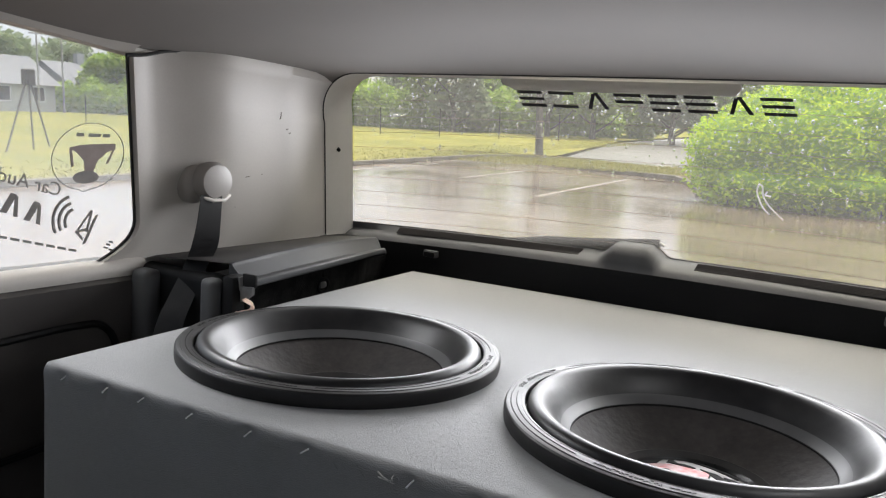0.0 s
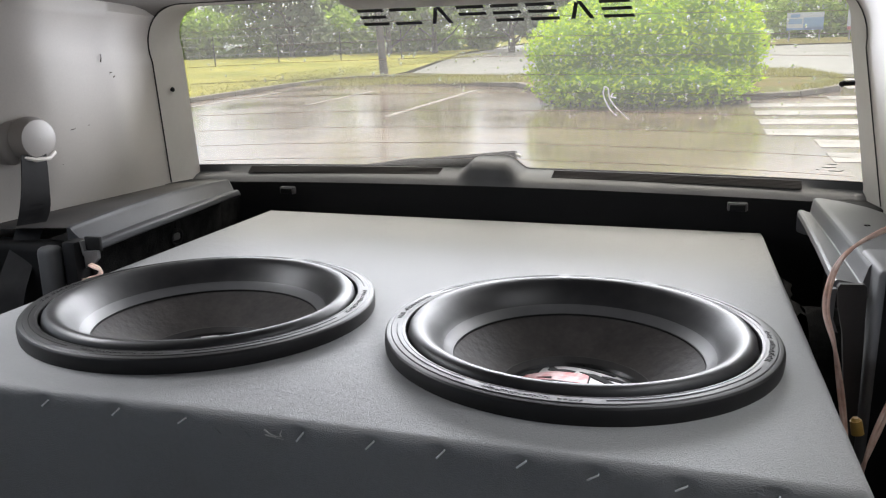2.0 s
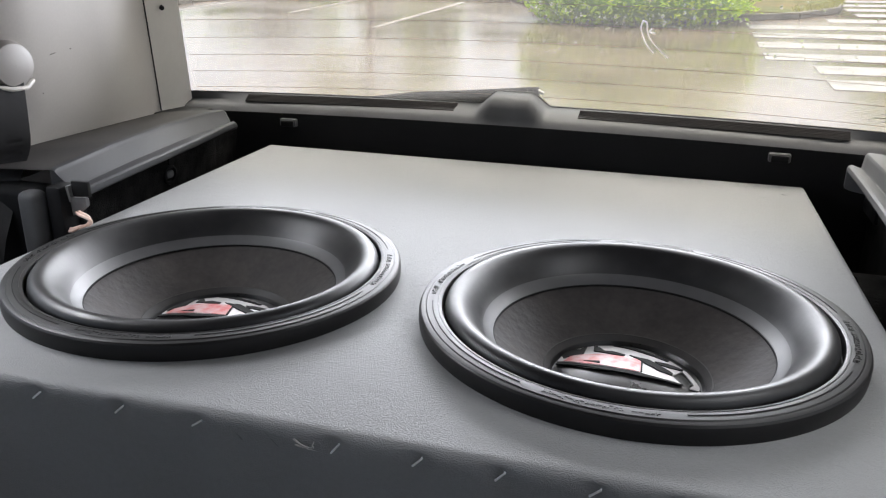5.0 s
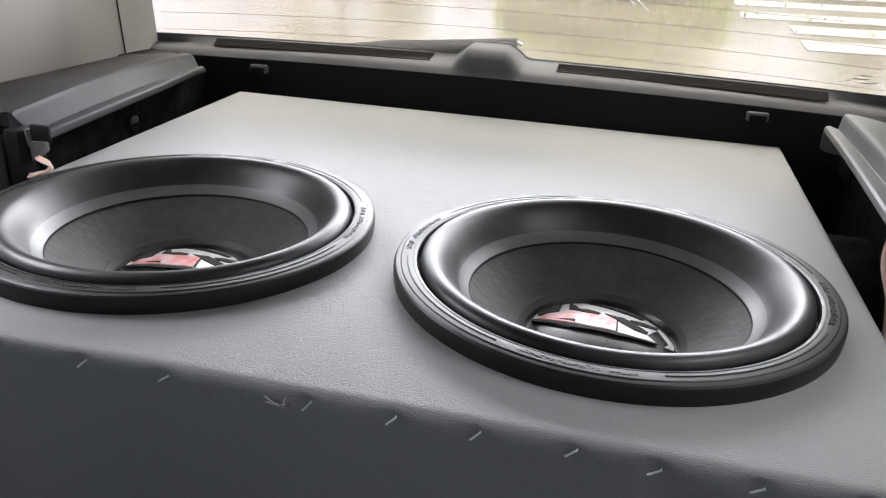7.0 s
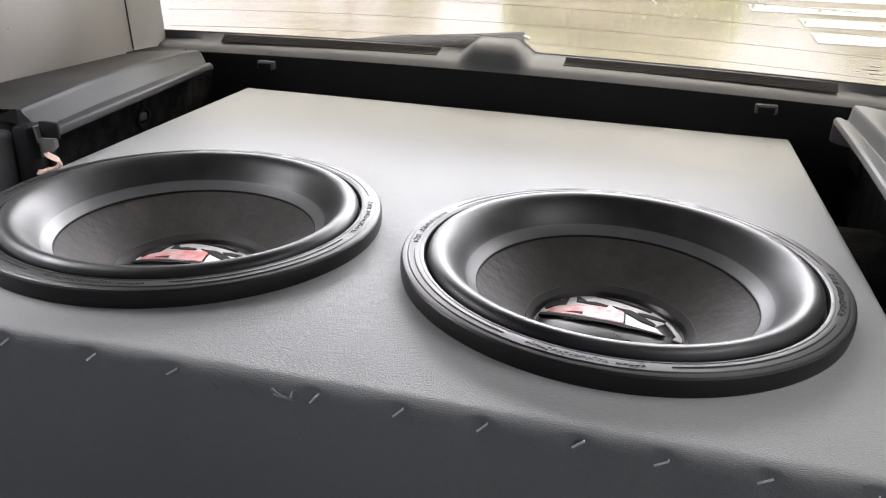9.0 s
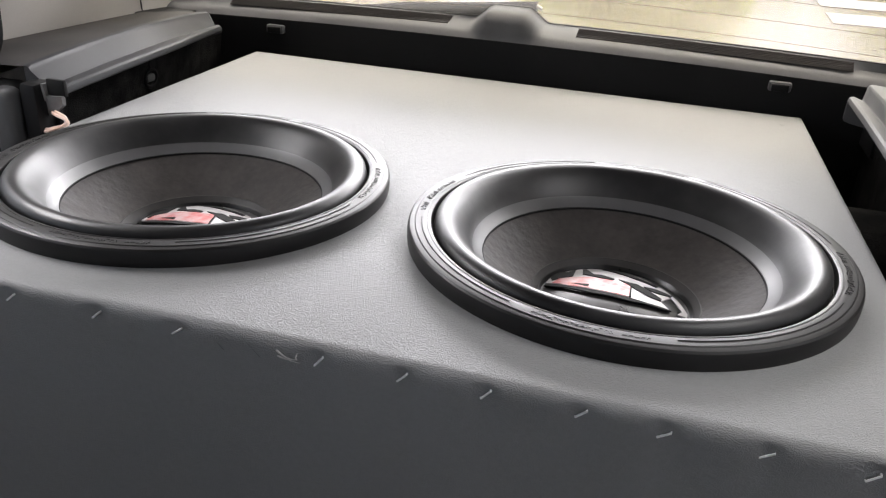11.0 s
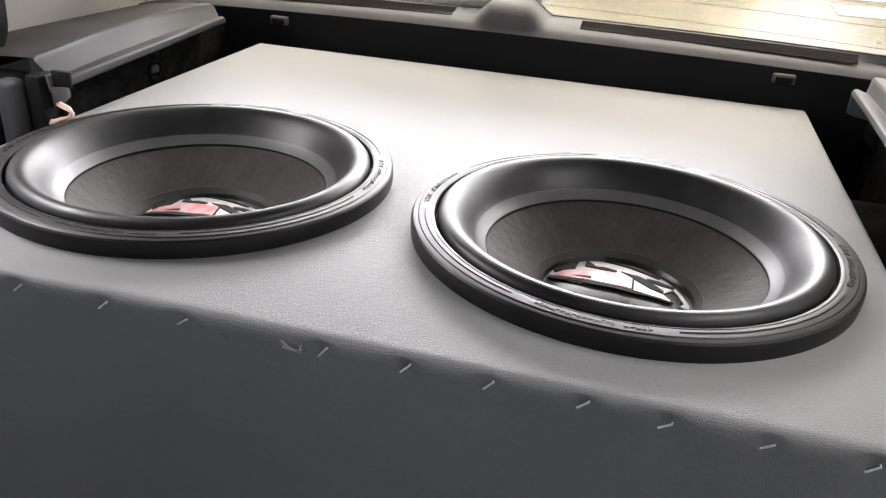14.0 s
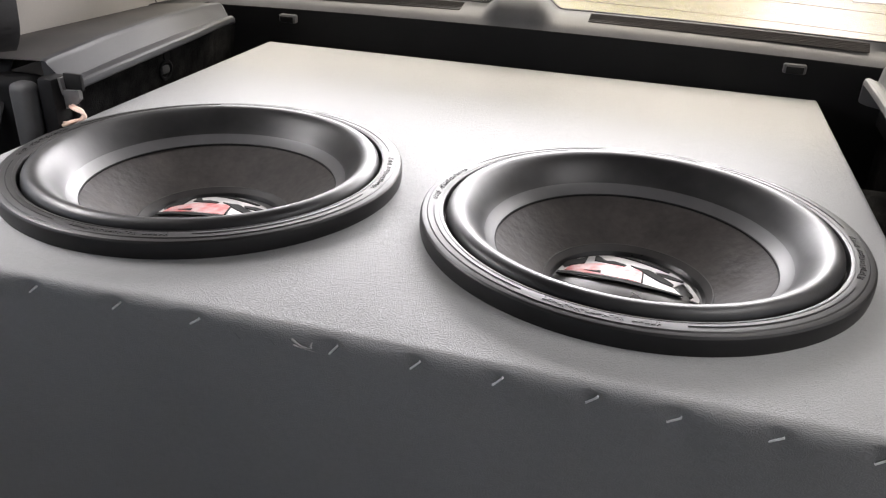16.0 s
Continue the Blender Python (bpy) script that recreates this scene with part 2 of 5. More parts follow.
board_red = material("board_red", (0.36, 0.12, 0.11), (0.44, 0.16, 0.14), 0.8, (0.4, 0.5))
weathered_wood = material("weathered_wood", (0.010, 0.009, 0.008), (0.022, 0.020, 0.018), 2.0, (0.8, 0.9), (30, 0.5, 0.01), spec=0.1)
galvanised = material("galvanised_steel", (0.20, 0.20, 0.20), (0.30, 0.30, 0.30), 4.0, (0.5, 0.6), metallic=0.4)


def leaf_material(name, dark, light, scale):
    """Leaves that differ from each other, by island, and from clump to clump."""
    m = bpy.data.materials.new(name)
    m.use_nodes = True
    n, link = m.node_tree.nodes, m.node_tree.links.new
    bsdf = n["Principled BSDF"]
    geo, tc, no, add, ramp = n.new("ShaderNodeNewGeometry"), n.new("ShaderNodeTexCoord"), n.new("ShaderNodeTexNoise"), n.new("ShaderNodeMath"), n.new("ShaderNodeValToRGB")
    no.inputs["Scale"].default_value = scale
    link(tc.outputs["Object"], no.inputs["Vector"])
    add.operation = "MULTIPLY_ADD"
    add.inputs[1].default_value = 0.55
    link(geo.outputs["Random Per Island"], add.inputs[0])
    half = n.new("ShaderNodeMath")
    half.operation = "MULTIPLY"
    half.inputs[1].default_value = 0.45
    link(no.outputs["Fac"], half.inputs[0])
    link(half.outputs[0], add.inputs[2])
    link(add.outputs[0], ramp.inputs["Fac"])
    ramp.color_ramp.elements[0].position, ramp.color_ramp.elements[1].position = 0.15, 0.9
    ramp.color_ramp.elements[0].color, ramp.color_ramp.elements[1].color = (*dark, 1), (*light, 1)
    link(ramp.outputs["Color"], bsdf.inputs["Base Color"])
    bsdf.inputs["Roughness"].default_value = 0.6
    bsdf.inputs["Specular IOR Level"].default_value = 0.1
    tr = n.new("ShaderNodeBsdfTranslucent")
    link(ramp.outputs["Color"], tr.inputs["Color"])
    mix = n.new("ShaderNodeMixShader")
    mix.inputs[0].default_value = 0.5
    link(bsdf.outputs[0], mix.inputs[1])
    link(tr.outputs[0], mix.inputs[2])
    link(mix.outputs[0], n["Material Output"].inputs["Surface"])
    return m


bush_leaf = leaf_material("bush_leaves", (0.16, 0.32, 0.008), (0.52, 0.64, 0.02), 1.6)
tree_leaf = leaf_material("tree_leaves", (0.15, 0.25, 0.035), (0.37, 0.48, 0.10), 0.5)
# greyer and paler: distance haze is mixed into these leaves' colour
hazed_leaf = leaf_material("hazed_leaves", (0.15, 0.20, 0.11), (0.28, 0.33, 0.20), 0.2)
grass_leaf = leaf_material("grass_blades", (0.15, 0.155, 0.03), (0.24, 0.22, 0.055), 0.3)
fibre_white = leaf_material("white_fibre", (0.80, 0.80, 0.78), (0.92, 0.92, 0.90), 30)
# darker copy of the leaf colour, with the bush's inner shade put in
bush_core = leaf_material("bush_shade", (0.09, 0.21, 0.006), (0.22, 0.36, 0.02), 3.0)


# ---- building helpers ----
BASE = {}


def frame_of(car):
    return CAR if car is True else car if car else Matrix()


def thing(name, base, label="", category="", group="", kind="", car=True):
    """An Empty at a thing's base. car: True for the car's axes, False for the ground's, or a frame of its own."""
    ob = new(name)
    ob.empty_display_size = 0.05
    ob.matrix_basis = frame_of(car) @ Matrix.Translation(base)
    BASE[ob] = Vector(base)
    return tagged(ob, label, category, group, kind)


def mesh_of(name, bm, mat, base, angle=40):
    me = bpy.data.meshes.new(name)
    bm.normal_update()
    bm.to_mesh(me)
    bm.free()
    me.transform(Matrix.Translation(-Vector(base)))
    me.polygons.foreach_set("use_smooth", [True] * len(me.polygons))
    me.set_sharp_from_angle(angle=radians(angle))
    for m in mat if isinstance(mat, (list, tuple)) else [mat]:
        me.materials.append(m)
    return me


def part(name, bm, mat, parent, label="", angle=40):
    ob = new(name, mesh_of(name, bm, mat, BASE[parent], angle))
    ob.parent = parent
    BASE[ob] = BASE[parent]
    return tagged(ob, label)


def solo(name, bm, mat, base, label="", category="", group="", kind="", car=True, angle=40):
    ob = new(name, mesh_of(name, bm, mat, base, angle))
    ob.matrix_basis = frame_of(car) @ Matrix.Translation(base)
    BASE[ob] = Vector(base)
    return tagged(ob, label, category, group, kind)


def loft(loops, closed=False, cap=False):
    """A skin over loops of equal length."""
    bm = bmesh.new()
    rows = [[bm.verts.new(p) for p in loop] for loop in loops]
    n = len(rows[0])
    for a, b in zip(rows, rows[1:]):
        for i in range(n if closed else n - 1):
            j = (i + 1) % n
            bm.faces.new((a[i], a[j], b[j], b[i]))
    if cap:
        bm.faces.new(rows[0][::-1])
        bm.faces.new(rows[-1])
    bmesh.ops.recalc_face_normals(bm, faces=bm.faces)
    return bm


def lathe(profile, cx=0.0, cy=0.0, cz=0.0, n=128):
    loops = [[(cx + r * math.cos(a), cy + r * math.sin(a), cz + z) for r, z in profile] for a in (2 * math.pi * k / n for k in range(n))]
    return loft(loops + [loops[0]])


def weld(bm, d=1e-5):
    bmesh.ops.remove_doubles(bm, verts=bm.verts, dist=d)
    bmesh.ops.recalc_face_normals(bm, faces=bm.faces)
    return bm


def block(x0, x1, y0, y1, z0, z1, bevel=0.0, seg=2):
    bm = bmesh.new()
    bmesh.ops.create_cube(bm, size=1, matrix=Matrix.Translation(((x0 + x1) / 2, (y0 + y1) / 2, (z0 + z1) / 2)) @ Matrix.Diagonal((x1 - x0, y1 - y0, z1 - z0, 1)))
    if bevel:
        bmesh.ops.bevel(bm, geom=list(bm.edges), offset=bevel, segments=seg, profile=0.5, affect="EDGES")
    return bm


def smooth_line(points, n=8):
    """Points on a Catmull-Rom curve through the given ones."""
    p = [Vector(v) for v in points]
    p = [2 * p[0] - p[1], *p, 2 * p[-1] - p[-2]]
    out = []
    for a, b, c, d in zip(p, p[1:], p[2:], p[3:]):
        for k in range(n):
            t = k / n
            out.append(0.5 * (2 * b + (c - a) * t + (2 * a - 5 * b + 4 * c - d) * t * t + (3 * b - a - 3 * c + d) * t ** 3))
    return out + [p[-2]]


def tube(points, r, n=8, r_end=None, flat=1.0, cap=True):
    """A round or flattened rod along points."""
    p = [Vector(v) for v in points]
    loops = []
    side = None
    for i, v in enumerate(p):
        d = (p[min(i + 1, len(p) - 1)] - p[max(i - 1, 0)]).normalized()
        if side is None:
            side = d.orthogonal().normalized()
        side = (side - d * side.dot(d)).normalized()
        up = d.cross(side)
        rad = r if r_end is None else r + (r_end - r) * i / (len(p) - 1)
        loops.append([v + (side * math.cos(a) * flat + up * math.sin(a)) * rad for a in (2 * math.pi * k / n for k in range(n))])
    return loft(loops, True, cap)


def join(*bms):
    out = bmesh.new()
    for b in bms:
        me = bpy.data.meshes.new("tmp")
        b.to_mesh(me)
        b.free()
        out.from_mesh(me)
        bpy.data.meshes.remove(me)
    return out


def plate(points, n, thick):
    """A flat polygon thickened along the vector n."""
    bm = bmesh.new()
    n = Vector(n) * thick
    a = [bm.verts.new(p) for p in points]
    b = [bm.verts.new(Vector(p) + n) for p in points]
    bm.faces.new(a)
    bm.faces.new(b[::-1])
    for i in range(len(a)):
        j = (i + 1) % len(a)
        bm.faces.new((a[i], b[i], b[j], a[j]))
    bmesh.ops.recalc_face_normals(bm, faces=bm.faces)
    return bm


# ---- the car's shell ----
XC = -0.065                      # the car's middle
SAG = 0.045                      # bow of the rear glass at its ends


def glass_y(x, z):
    return 0.955 - 0.45 * (z - 0.99) - SAG * ((x - XC) / 0.65) ** 2


def arch(hb, z0, ht, z1, r, n=26):
    """An arch in x and z: up the left side, round the corner, over, and down the right."""
    left = [(-hb + (hb - ht) * k / n, z0 + (z1 - r - z0) * k / n) for k in range(n)]
    turn = [(-ht + r - r * math.cos(a), z1 - r + r * math.sin(a)) for a in (math.pi / 2 * k / 12 for k in range(13))]
    over = [(-ht + r + (ht - r) * k / 14, z1 + 0.004 * math.sin(math.pi / 2 * k / 14)) for k in range(1, 15)]
    half = left + turn + over
    return half + [(-x, z) for x, z in half[-2::-1]]


GLASS_ARCH = arch(0.652, 0.972, 0.592, 1.300, 0.075)
SEAM_ARCH = arch(0.664, 0.955, 0.602, 1.298, 0.10)


def on_glass(pts, off):
    return [(XC + x, glass_y(XC + x, z) - off, z) for x, z in pts]


SEAM = on_glass(SEAM_ARCH, 0.092)
NSEAM = len(SEAM)
CORNER = 34                      # where the pillar trim ends and the headliner begins, along the arch


def mix3(a, b, t):
    return tuple(a[i] + (b[i] - a[i]) * t for i in range(3))


def wall_x(z):
    return -0.724 + 0.25 * (z - 0.955)


def side(p, s):
    """A point of the left side, or mirrored to the right."""
    return p if s < 0 else (2 * XC - p[0], p[1], p[2])


def window_edge(q):
    """The rear edge of a side window, from the sill (0) up to the headliner (1)."""
    z = 0.930 + 0.355 * q
    y = 0.318 - 0.27 * max(0.0, z - 0.985)
    if z < 1.02:
        y -= 0.11 * ((1.02 - z) / 0.09) ** 2
    return (wall_x(z), y, z)


def frame_shell():
    jamb = []
    g, s = on_glass(GLASS_ARCH, 0.003), SEAM
    for k in range(9):
        t = k / 8
        row = [mix3(a, b, t) for a, b in zip(g, s)]
        row = [(row[0][0], row[0][1], row[0][2] - 0.03), *row, (row[-1][0], row[-1][1], row[-1][2] - 0.03)]
        jamb.append(row)
    bm = loft(jamb)
    lip = loft([[(x, y + 0.002, z) for x, y, z in s], [(x * 1.0 + (0.012 if x > XC else -0.012), y + 0.002, z + (0.012 if i > 30 and i < NSEAM - 31 else 0)) for i, (x, y, z) in enumerate(s)]])
    ob = solo("tailgate_frame", join(bm, lip), frame_plastic, (XC, 0.85, 0.96), "light grey plastic tailgate frame round the rear glass", "window frame", kind="structure")
    return ob


frame_shell()
seal = solo("door_seal", tube([(x, y - 0.003, z) for x, y, z in SEAM], 0.0016, 6), seal_rubber, (XC, 0.8, 0.96), "black rubber seal round the tailgate opening", "seal", kind="structure")


def pillar_swell(t):
    """Outward bow of the pillar trim: a rounded edge at the window, a hollow behind it, then the flat face."""
    knots = ((0.0, 0.0), (0.08, 0.006), (0.40, -0.019), (0.70, -0.014), (1.0, 0.0))
    for (a, u), (b, v) in zip(knots, knots[1:]):
        if t <= b:
            k = (t - a) / (b - a)
            return u + (v - u) * k * k * (3 - 2 * k)
    return 0.0


def pillar(s, name):
    rows = []
    q = [i / (CORNER - 1) for i in range(CORNER)]
    seam = [side(p, s) if s > 0 else p for p in SEAM[:CORNER]]
    cols = 40
    for c in range(cols + 1):
        t = c / cols
        row = []
        for i in range(CORNER):
            a = side(window_edge(q[i]), s)
            b = seam[i]
            x, y, z = mix3(a, b, t)
            swell = pillar_swell(t) * (1 if s > 0 else -1)
            row.append((x + swell, y - 0.003 * t, z))
        row.insert(0, (row[0][0], row[0][1], row[0][2] - 0.03))
        row.append((row[-1][0], row[-1][1], row[-1][2] + 0.03))
        rows.append(row)
    first = [(x + (0.012 if s > 0 else -0.012), y - 0.004, z) for x, y, z in rows[0]]
    second = [(x + (0.004 if s > 0 else -0.004), y - 0.003, z) for x, y, z in rows[0]]
    solo("window_seal", tube([(x + (0.008 if s > 0 else -0.008), y - 0.005, z) for x, y, z in rows[0]], 0.0028, 6), seal_rubber, side((-0.70, 0.28, 0.95), s), "black rubber seal along the side window", "seal", kind="structure")
    bm = loft([first, second, *rows])
    return solo(name, bm, pillar_plastic, side((-0.70, 0.5, 0.95), s), "scuffed light grey plastic trim of the rear pillar", "pillar trim", kind="structure")


pillar(-1, "wall_left_rear")
pillar(1, "wall_right_rear")


def headliner():
    rear = SEAM[CORNER - 1:NSEAM - CORNER + 1]
    n = len(rear)
    rows = [rear]
    for y, hw, ze, crown in ((0.64, 0.585, 1.290, 0.022), (0.52, 0.588, 1.290, 0.034), (0.36, 0.588, 1.289, 0.042), (0.24, 0.580, 1.284, 0.048), (0.0, 0.568, 1.304, 0.040), (-0.5, 0.568, 1.312, 0.040), (-1.2, 0.57, 1.300, 0.04), (-1.75, 0.56, 1.25, 0.04)):
        row = []
        for i in range(n):
            c = (rear[i][0] - XC) / (rear[-1][0] - XC)
            row.append((XC + hw * c, y, ze + crown * (1 - abs(c) ** 2.6)))
        rows.append(row)
    rows = [[(r[0][0] - 0.035, r[0][1], r[0][2] + 0.002), *r, (r[-1][0] + 0.035, r[-1][1], r[-1][2] + 0.002)] for r in rows]
    bm = loft(rows)
    return solo("ceiling", bm, headliner_cloth, (XC, -0.4, 1.29), "warm grey woven cloth headliner of a car", "headliner", kind="structure")


ceiling = headliner()
edge = [(-0.641, y, z) for y, z in ((0.225, 1.272), (0.257, 1.276), (0.304, 1.288), (0.358, 1.292), (0.436, 1.292), (0.53, 1.289), (0.623, 1.290), (0.674, 1.293), (0.715, 1.297))]
gap = solo("headliner_gap", join(tube(smooth_line(edge, 5), 0.0028, 6), tube(smooth_line([(2 * XC - x, y, z) for x, y, z in edge], 5), 0.0028, 6)), seal_rubber, (XC, 0.5, 1.28), "dark gap between headliner and pillar trim", "trim gap", kind="structure")

# the roof's outer skin closes the car from above
solo("roof_panel", loft([[(XC + 0.70 * c, y, z + 0.06 * (1 - c * c)) for c in (-1, -0.6, -0.2, 0.2, 0.6, 1)] for y, z in ((0.80, 1.315), (0.3, 1.33), (-0.5, 1.335), (-1.75, 1.31))]), ledge_plastic, (XC, -0.4, 1.33), "plain grey outer roof of the car", "car roof", kind="structure")


def side_wall(s, name):
    """Sill band under the side window, the rail over it, and the dark door trim below."""
    ys = [0.33, 0.24, 0.12, 0.0, -0.2, -0.4, -0.62, -1.0, -1.75]
    band = loft([[side(p, s) for p in ((-0.752, y, 0.950), (-0.735, y, 0.953), (-0.724, y, 0.950), (-0.716, y, 0.944), (-0.713, y, 0.934), (-0.714, y, 0.925))] for y in ys])
    up = lambda y: min(0.022, max(0.0, 0.10 * (0.24 - y)))
    rail = loft([[side(p, s) for p in ((wall_x(1.272) - 0.02, y, 1.272 + up(y)), (wall_x(1.272), y, 1.274 + up(y)), (wall_x(1.285) + 0.004, y, 1.284 + up(y)), (wall_x(1.29) + 0.03, y, 1.294 + up(y)))] for y in ys[1:]])
    front = loft([[side(p, s) for p in ((wall_x(z) + dx, y, z) for z in (0.94, 1.05, 1.16, 1.29))] for y, dx in ((-0.60, -0.03), (-0.62, 0.0), (-0.74, 0.0), (-0.76, -0.03))])
    return solo(name, join(band, rail, front), pillar_plastic, side((-0.72, -0.4, 0.95), s), "light grey window sill band and rail inside the car", "window trim", kind="structure")


side_wall(-1, "wall_left")
side_wall(1, "wall_right")


def door_panel(s, name):
    rows = []
    for y in (0.345, 0.33, 0.2, 0.0, -0.5, -1.0, -1.75):
        rows.append([side((x, y, z), s) for x, z in ((-0.716, 0.928), (-0.706, 0.920), (-0.702, 0.84), (-0.715, 0.70), (-0.715, 0.40))])
    base = side((-0.70, -0.4, 0.42), s)
    root = thing(name, base, "black plastic inner side trim with a moulded pocket", "side trim", kind="structure")
    part("panel", loft(rows), door_trim, root)
    rim = [(-0.701, y, z) for y, z in ((-0.02, 0.855), (0.18, 0.862), (0.24, 0.85), (0.262, 0.80), (0.262, 0.72), (0.23, 0.69), (-0.02, 0.68))]
    part("pocket_rim", tube([side(p, s) for p in smooth_line(rim, 5)], 0.006, 8), black_plastic, root)
    return root


door_panel(-1, "side_panel_left")
door_panel(1, "side_panel_right")
solo("floor", block(XC - 0.73, XC + 0.73, -1.75, 0.93, 0.38, 0.42), carpet, (XC, -0.4, 0.42), "black carpeted load floor", "floor", kind="structure")
solo("front_wall", block(XC - 0.72, XC + 0.72, -1.80, -1.75, 0.38, 1.02), black_plastic, (XC, -1.77, 0.38), "plain dark wall of seat backs", "seat backs", kind="structure")


def side_window(s, name):
    root = thing(name, side((-0.74, -0.2, 0.95), s), "side window of the car with dark vinyl stickers" if s < 0 else "side window of the car, darkened to dim its light", "window", kind="structure")
    zs = [0.94 + 0.35 * k / 8 for k in range(9)]
    a = [[side((wall_x(z) - 0.012, y, z), s) for z in zs] for y in (0.34, 0.1, -0.3, -0.66, -1.7)]
    b = [[side((wall_x(z) - 0.016, y, z), s) for z in zs] for y in (0.34, 0.1, -0.3, -0.66, -1.7)]
    pane = part("pane", join(loft(a), loft(b)), side_glass if s < 0 else dimming_glass, root, "clear window pane" if s < 0 else "window pane darkened to dim its light")
    pane.visible_shadow = False
    return root


left_window = side_window(-1, "window_2")
side_window(1, "window_3")


# ---- rear window ----
def rear_window():
    root = thing("window_1", (XC, 0.95, 0.98), "rain-spotted rear window with heater lines and a black sticker", "window", kind="structure")
    inner = [(XC + x, z) for x, z in GLASS_ARCH]
    half = len(inner) // 2
    rows = []
    for i in range(half + 1):
        (xl, z), (xr, _) = inner[i], inner[len(inner) - 1 - i]
        rows.append([(xl + (xr - xl) * k / 40, z) for k in range(41)])
    sheet = lambda off: loft([[(x, glass_y(x, z) - off, z) for x, z in row] for row in rows])
    pane = part("pane", join(sheet(0.0), sheet(-0.004)), pane_glass, root, "slightly greenish clear pane")
    pane.visible_shadow = False
    for k in range(9):
        z = 1.002 + 0.0325 * k
        hw = 0.635 - 0.055 * (z - 0.985) / 0.3
        xs = [XC - hw + 2 * hw * i / 30 for i in range(31)]
        line = loft([[(x, glass_y(x, z + d) - 0.0012, z + d - 0.012 * ((x - XC) / 0.65) ** 2) for x in xs] for d in (-0.00032, 0.00032)])
        part("heater_line", line, wire_line, root)
    return root


rear_glass = rear_window()


def glass_patch(pts, off=0.0015, thick=0.0008):
    """A flat sticker piece on the rear glass, from corners in x and z."""
    return plate([(x, glass_y(x, z) - off, z) for x, z in pts], (0, -1, 0), thick)


# the dark strip of plain slanted shapes along the top of the glass
X0, X1, ZB, ZT = 0.2095, -0.2855, 1.2555, 1.2835
STEP = (X0 - X1) / 8
for slot in range(8):
    xr = X0 - slot * STEP                 # runs from the right edge to the left
    xl = xr - STEP * 0.80
    h = ZT - ZB
    bars = []
    lean = 0.010
    slab = lambda z0, z1, a, b: [(a + lean * (1 - (z0 - ZB) / h) - lean, z0), (b + lean * (1 - (z0 - ZB) / h) - lean, z0), (b + lean * (1 - (z1 - ZB) / h) - lean, z1), (a + lean * (1 - (z1 - ZB) / h) - lean, z1)]
    if slot in (1, 5):
        bars.append([(xr - 0.012, ZB), (xr - 0.004, ZB), (xr - 0.026, ZT), (xr - 0.034, ZT)])
        bars.append([(xl + 0.006, ZB), (xl + 0.013, ZB), (xl + 0.019, ZT - 0.002), (xl + 0.012, ZT - 0.002)])
    else:
        for z0 in (ZB, ZB + h * 0.42, ZB + h * 0.82):
            if slot == 6 and z0 == ZB + h * 0.42 or slot == 4 and z0 == ZB:
                continue
            bars.append(slab(z0, z0 + h * 0.18, xl, xr))
    for b in bars:
        part("sticker_bar", glass_patch(b), decal_black, rear_glass, "black vinyl strip")

# loose white fibres stuck to the glass, and the maker's stamp in its corner
for pts in (((0.160, 1.150), (0.157, 1.138), (0.162, 1.122), (0.170, 1.108), (0.180, 1.098)), ((0.160, 1.150), (0.166, 1.146), (0.168, 1.130), (0.180, 1.112), (0.203, 1.091)), ((0.174, 1.138), (0.171, 1.132), (0.180, 1.130))):
    part("fibre", tube(smooth_line([(x - 0.0025, glass_y(x, z - 0.008) - 0.002, z - 0.008) for x, z in pts], 5), 0.0015, 5), fibre_white, rear_glass, "white fibre strand")
for x, z, w in ((0.520, 1.004, 0.022), (0.528, 1.010, 0.014), (0.512, 1.000, 0.004), (0.550, 1.000, 0.004), (0.531, 0.998, 0.02)):
    part("stamp_mark", glass_patch([(x, z), (x + w, z), (x + w, z + 0.0014), (x, z + 0.0014)]), decal_grey, rear_glass)


def raindrops():
    rng = random.Random(4)
    bm = bmesh.new()
    for _ in range(1050):
        z = 1.30 - 0.24 * rng.random() ** 1.5
        hw = 0.62 - 0.07 * (z - 0.98) / 0.3
        x = XC + rng.uniform(-hw, hw)
        r = 0.0009 + 0.0020 * rng.random() ** 2.5
        c = Vector((x, glass_y(x, z) + 0.0046, z))
        tall = rng.uniform(1.0, 1.7)
        ring = [bm.verts.new(c + Vector((r * math.cos(a), 0, r * tall * math.sin(a)))) for a in (math.pi / 3 * i for i in range(6))]
        mid = [bm.verts.new(c + Vector((0.7 * r * math.cos(a), 0.5 * r, 0.7 * r * tall * math.sin(a)))) for a in (math.pi / 3 * i for i in range(6))]
        top = bm.verts.new(c + Vector((0, 0.75 * r, 0)))
        for i in range(6):
            j = (i + 1) % 6
            bm.faces.new((ring[i], ring[j], mid[j], mid[i]))
            bm.faces.new((mid[i], mid[j], top))
    ob = part("raindrops", bm, drop_water, rear_glass, "scattered clear raindrops", angle=180)
    ob["kind"] = "stuff"
    ob.visible_shadow = False


raindrops()

# housing of the high brake lamp above the glass
hx0, hx1 = -0.292, 0.128
solo("brake_lamp_housing", loft([[(x + (0.012 if i in (0, 1) else 0) * (1 if e else -1) * -1, glass_y(x, z) - o, z) for i, (z, o) in enumerate(((1.284, 0.003), (1.284, 0.020), (1.291, 0.045), (1.300, 0.050)))] for e, x in ((0, hx0), (0, hx0 + 0.01), (0, -0.15), (0, 0.0), (1, hx1 - 0.01), (1, hx1))]), frame_plastic, (-0.08, 0.80, 1.28), "grey plastic housing of the high brake lamp", "lamp housing")

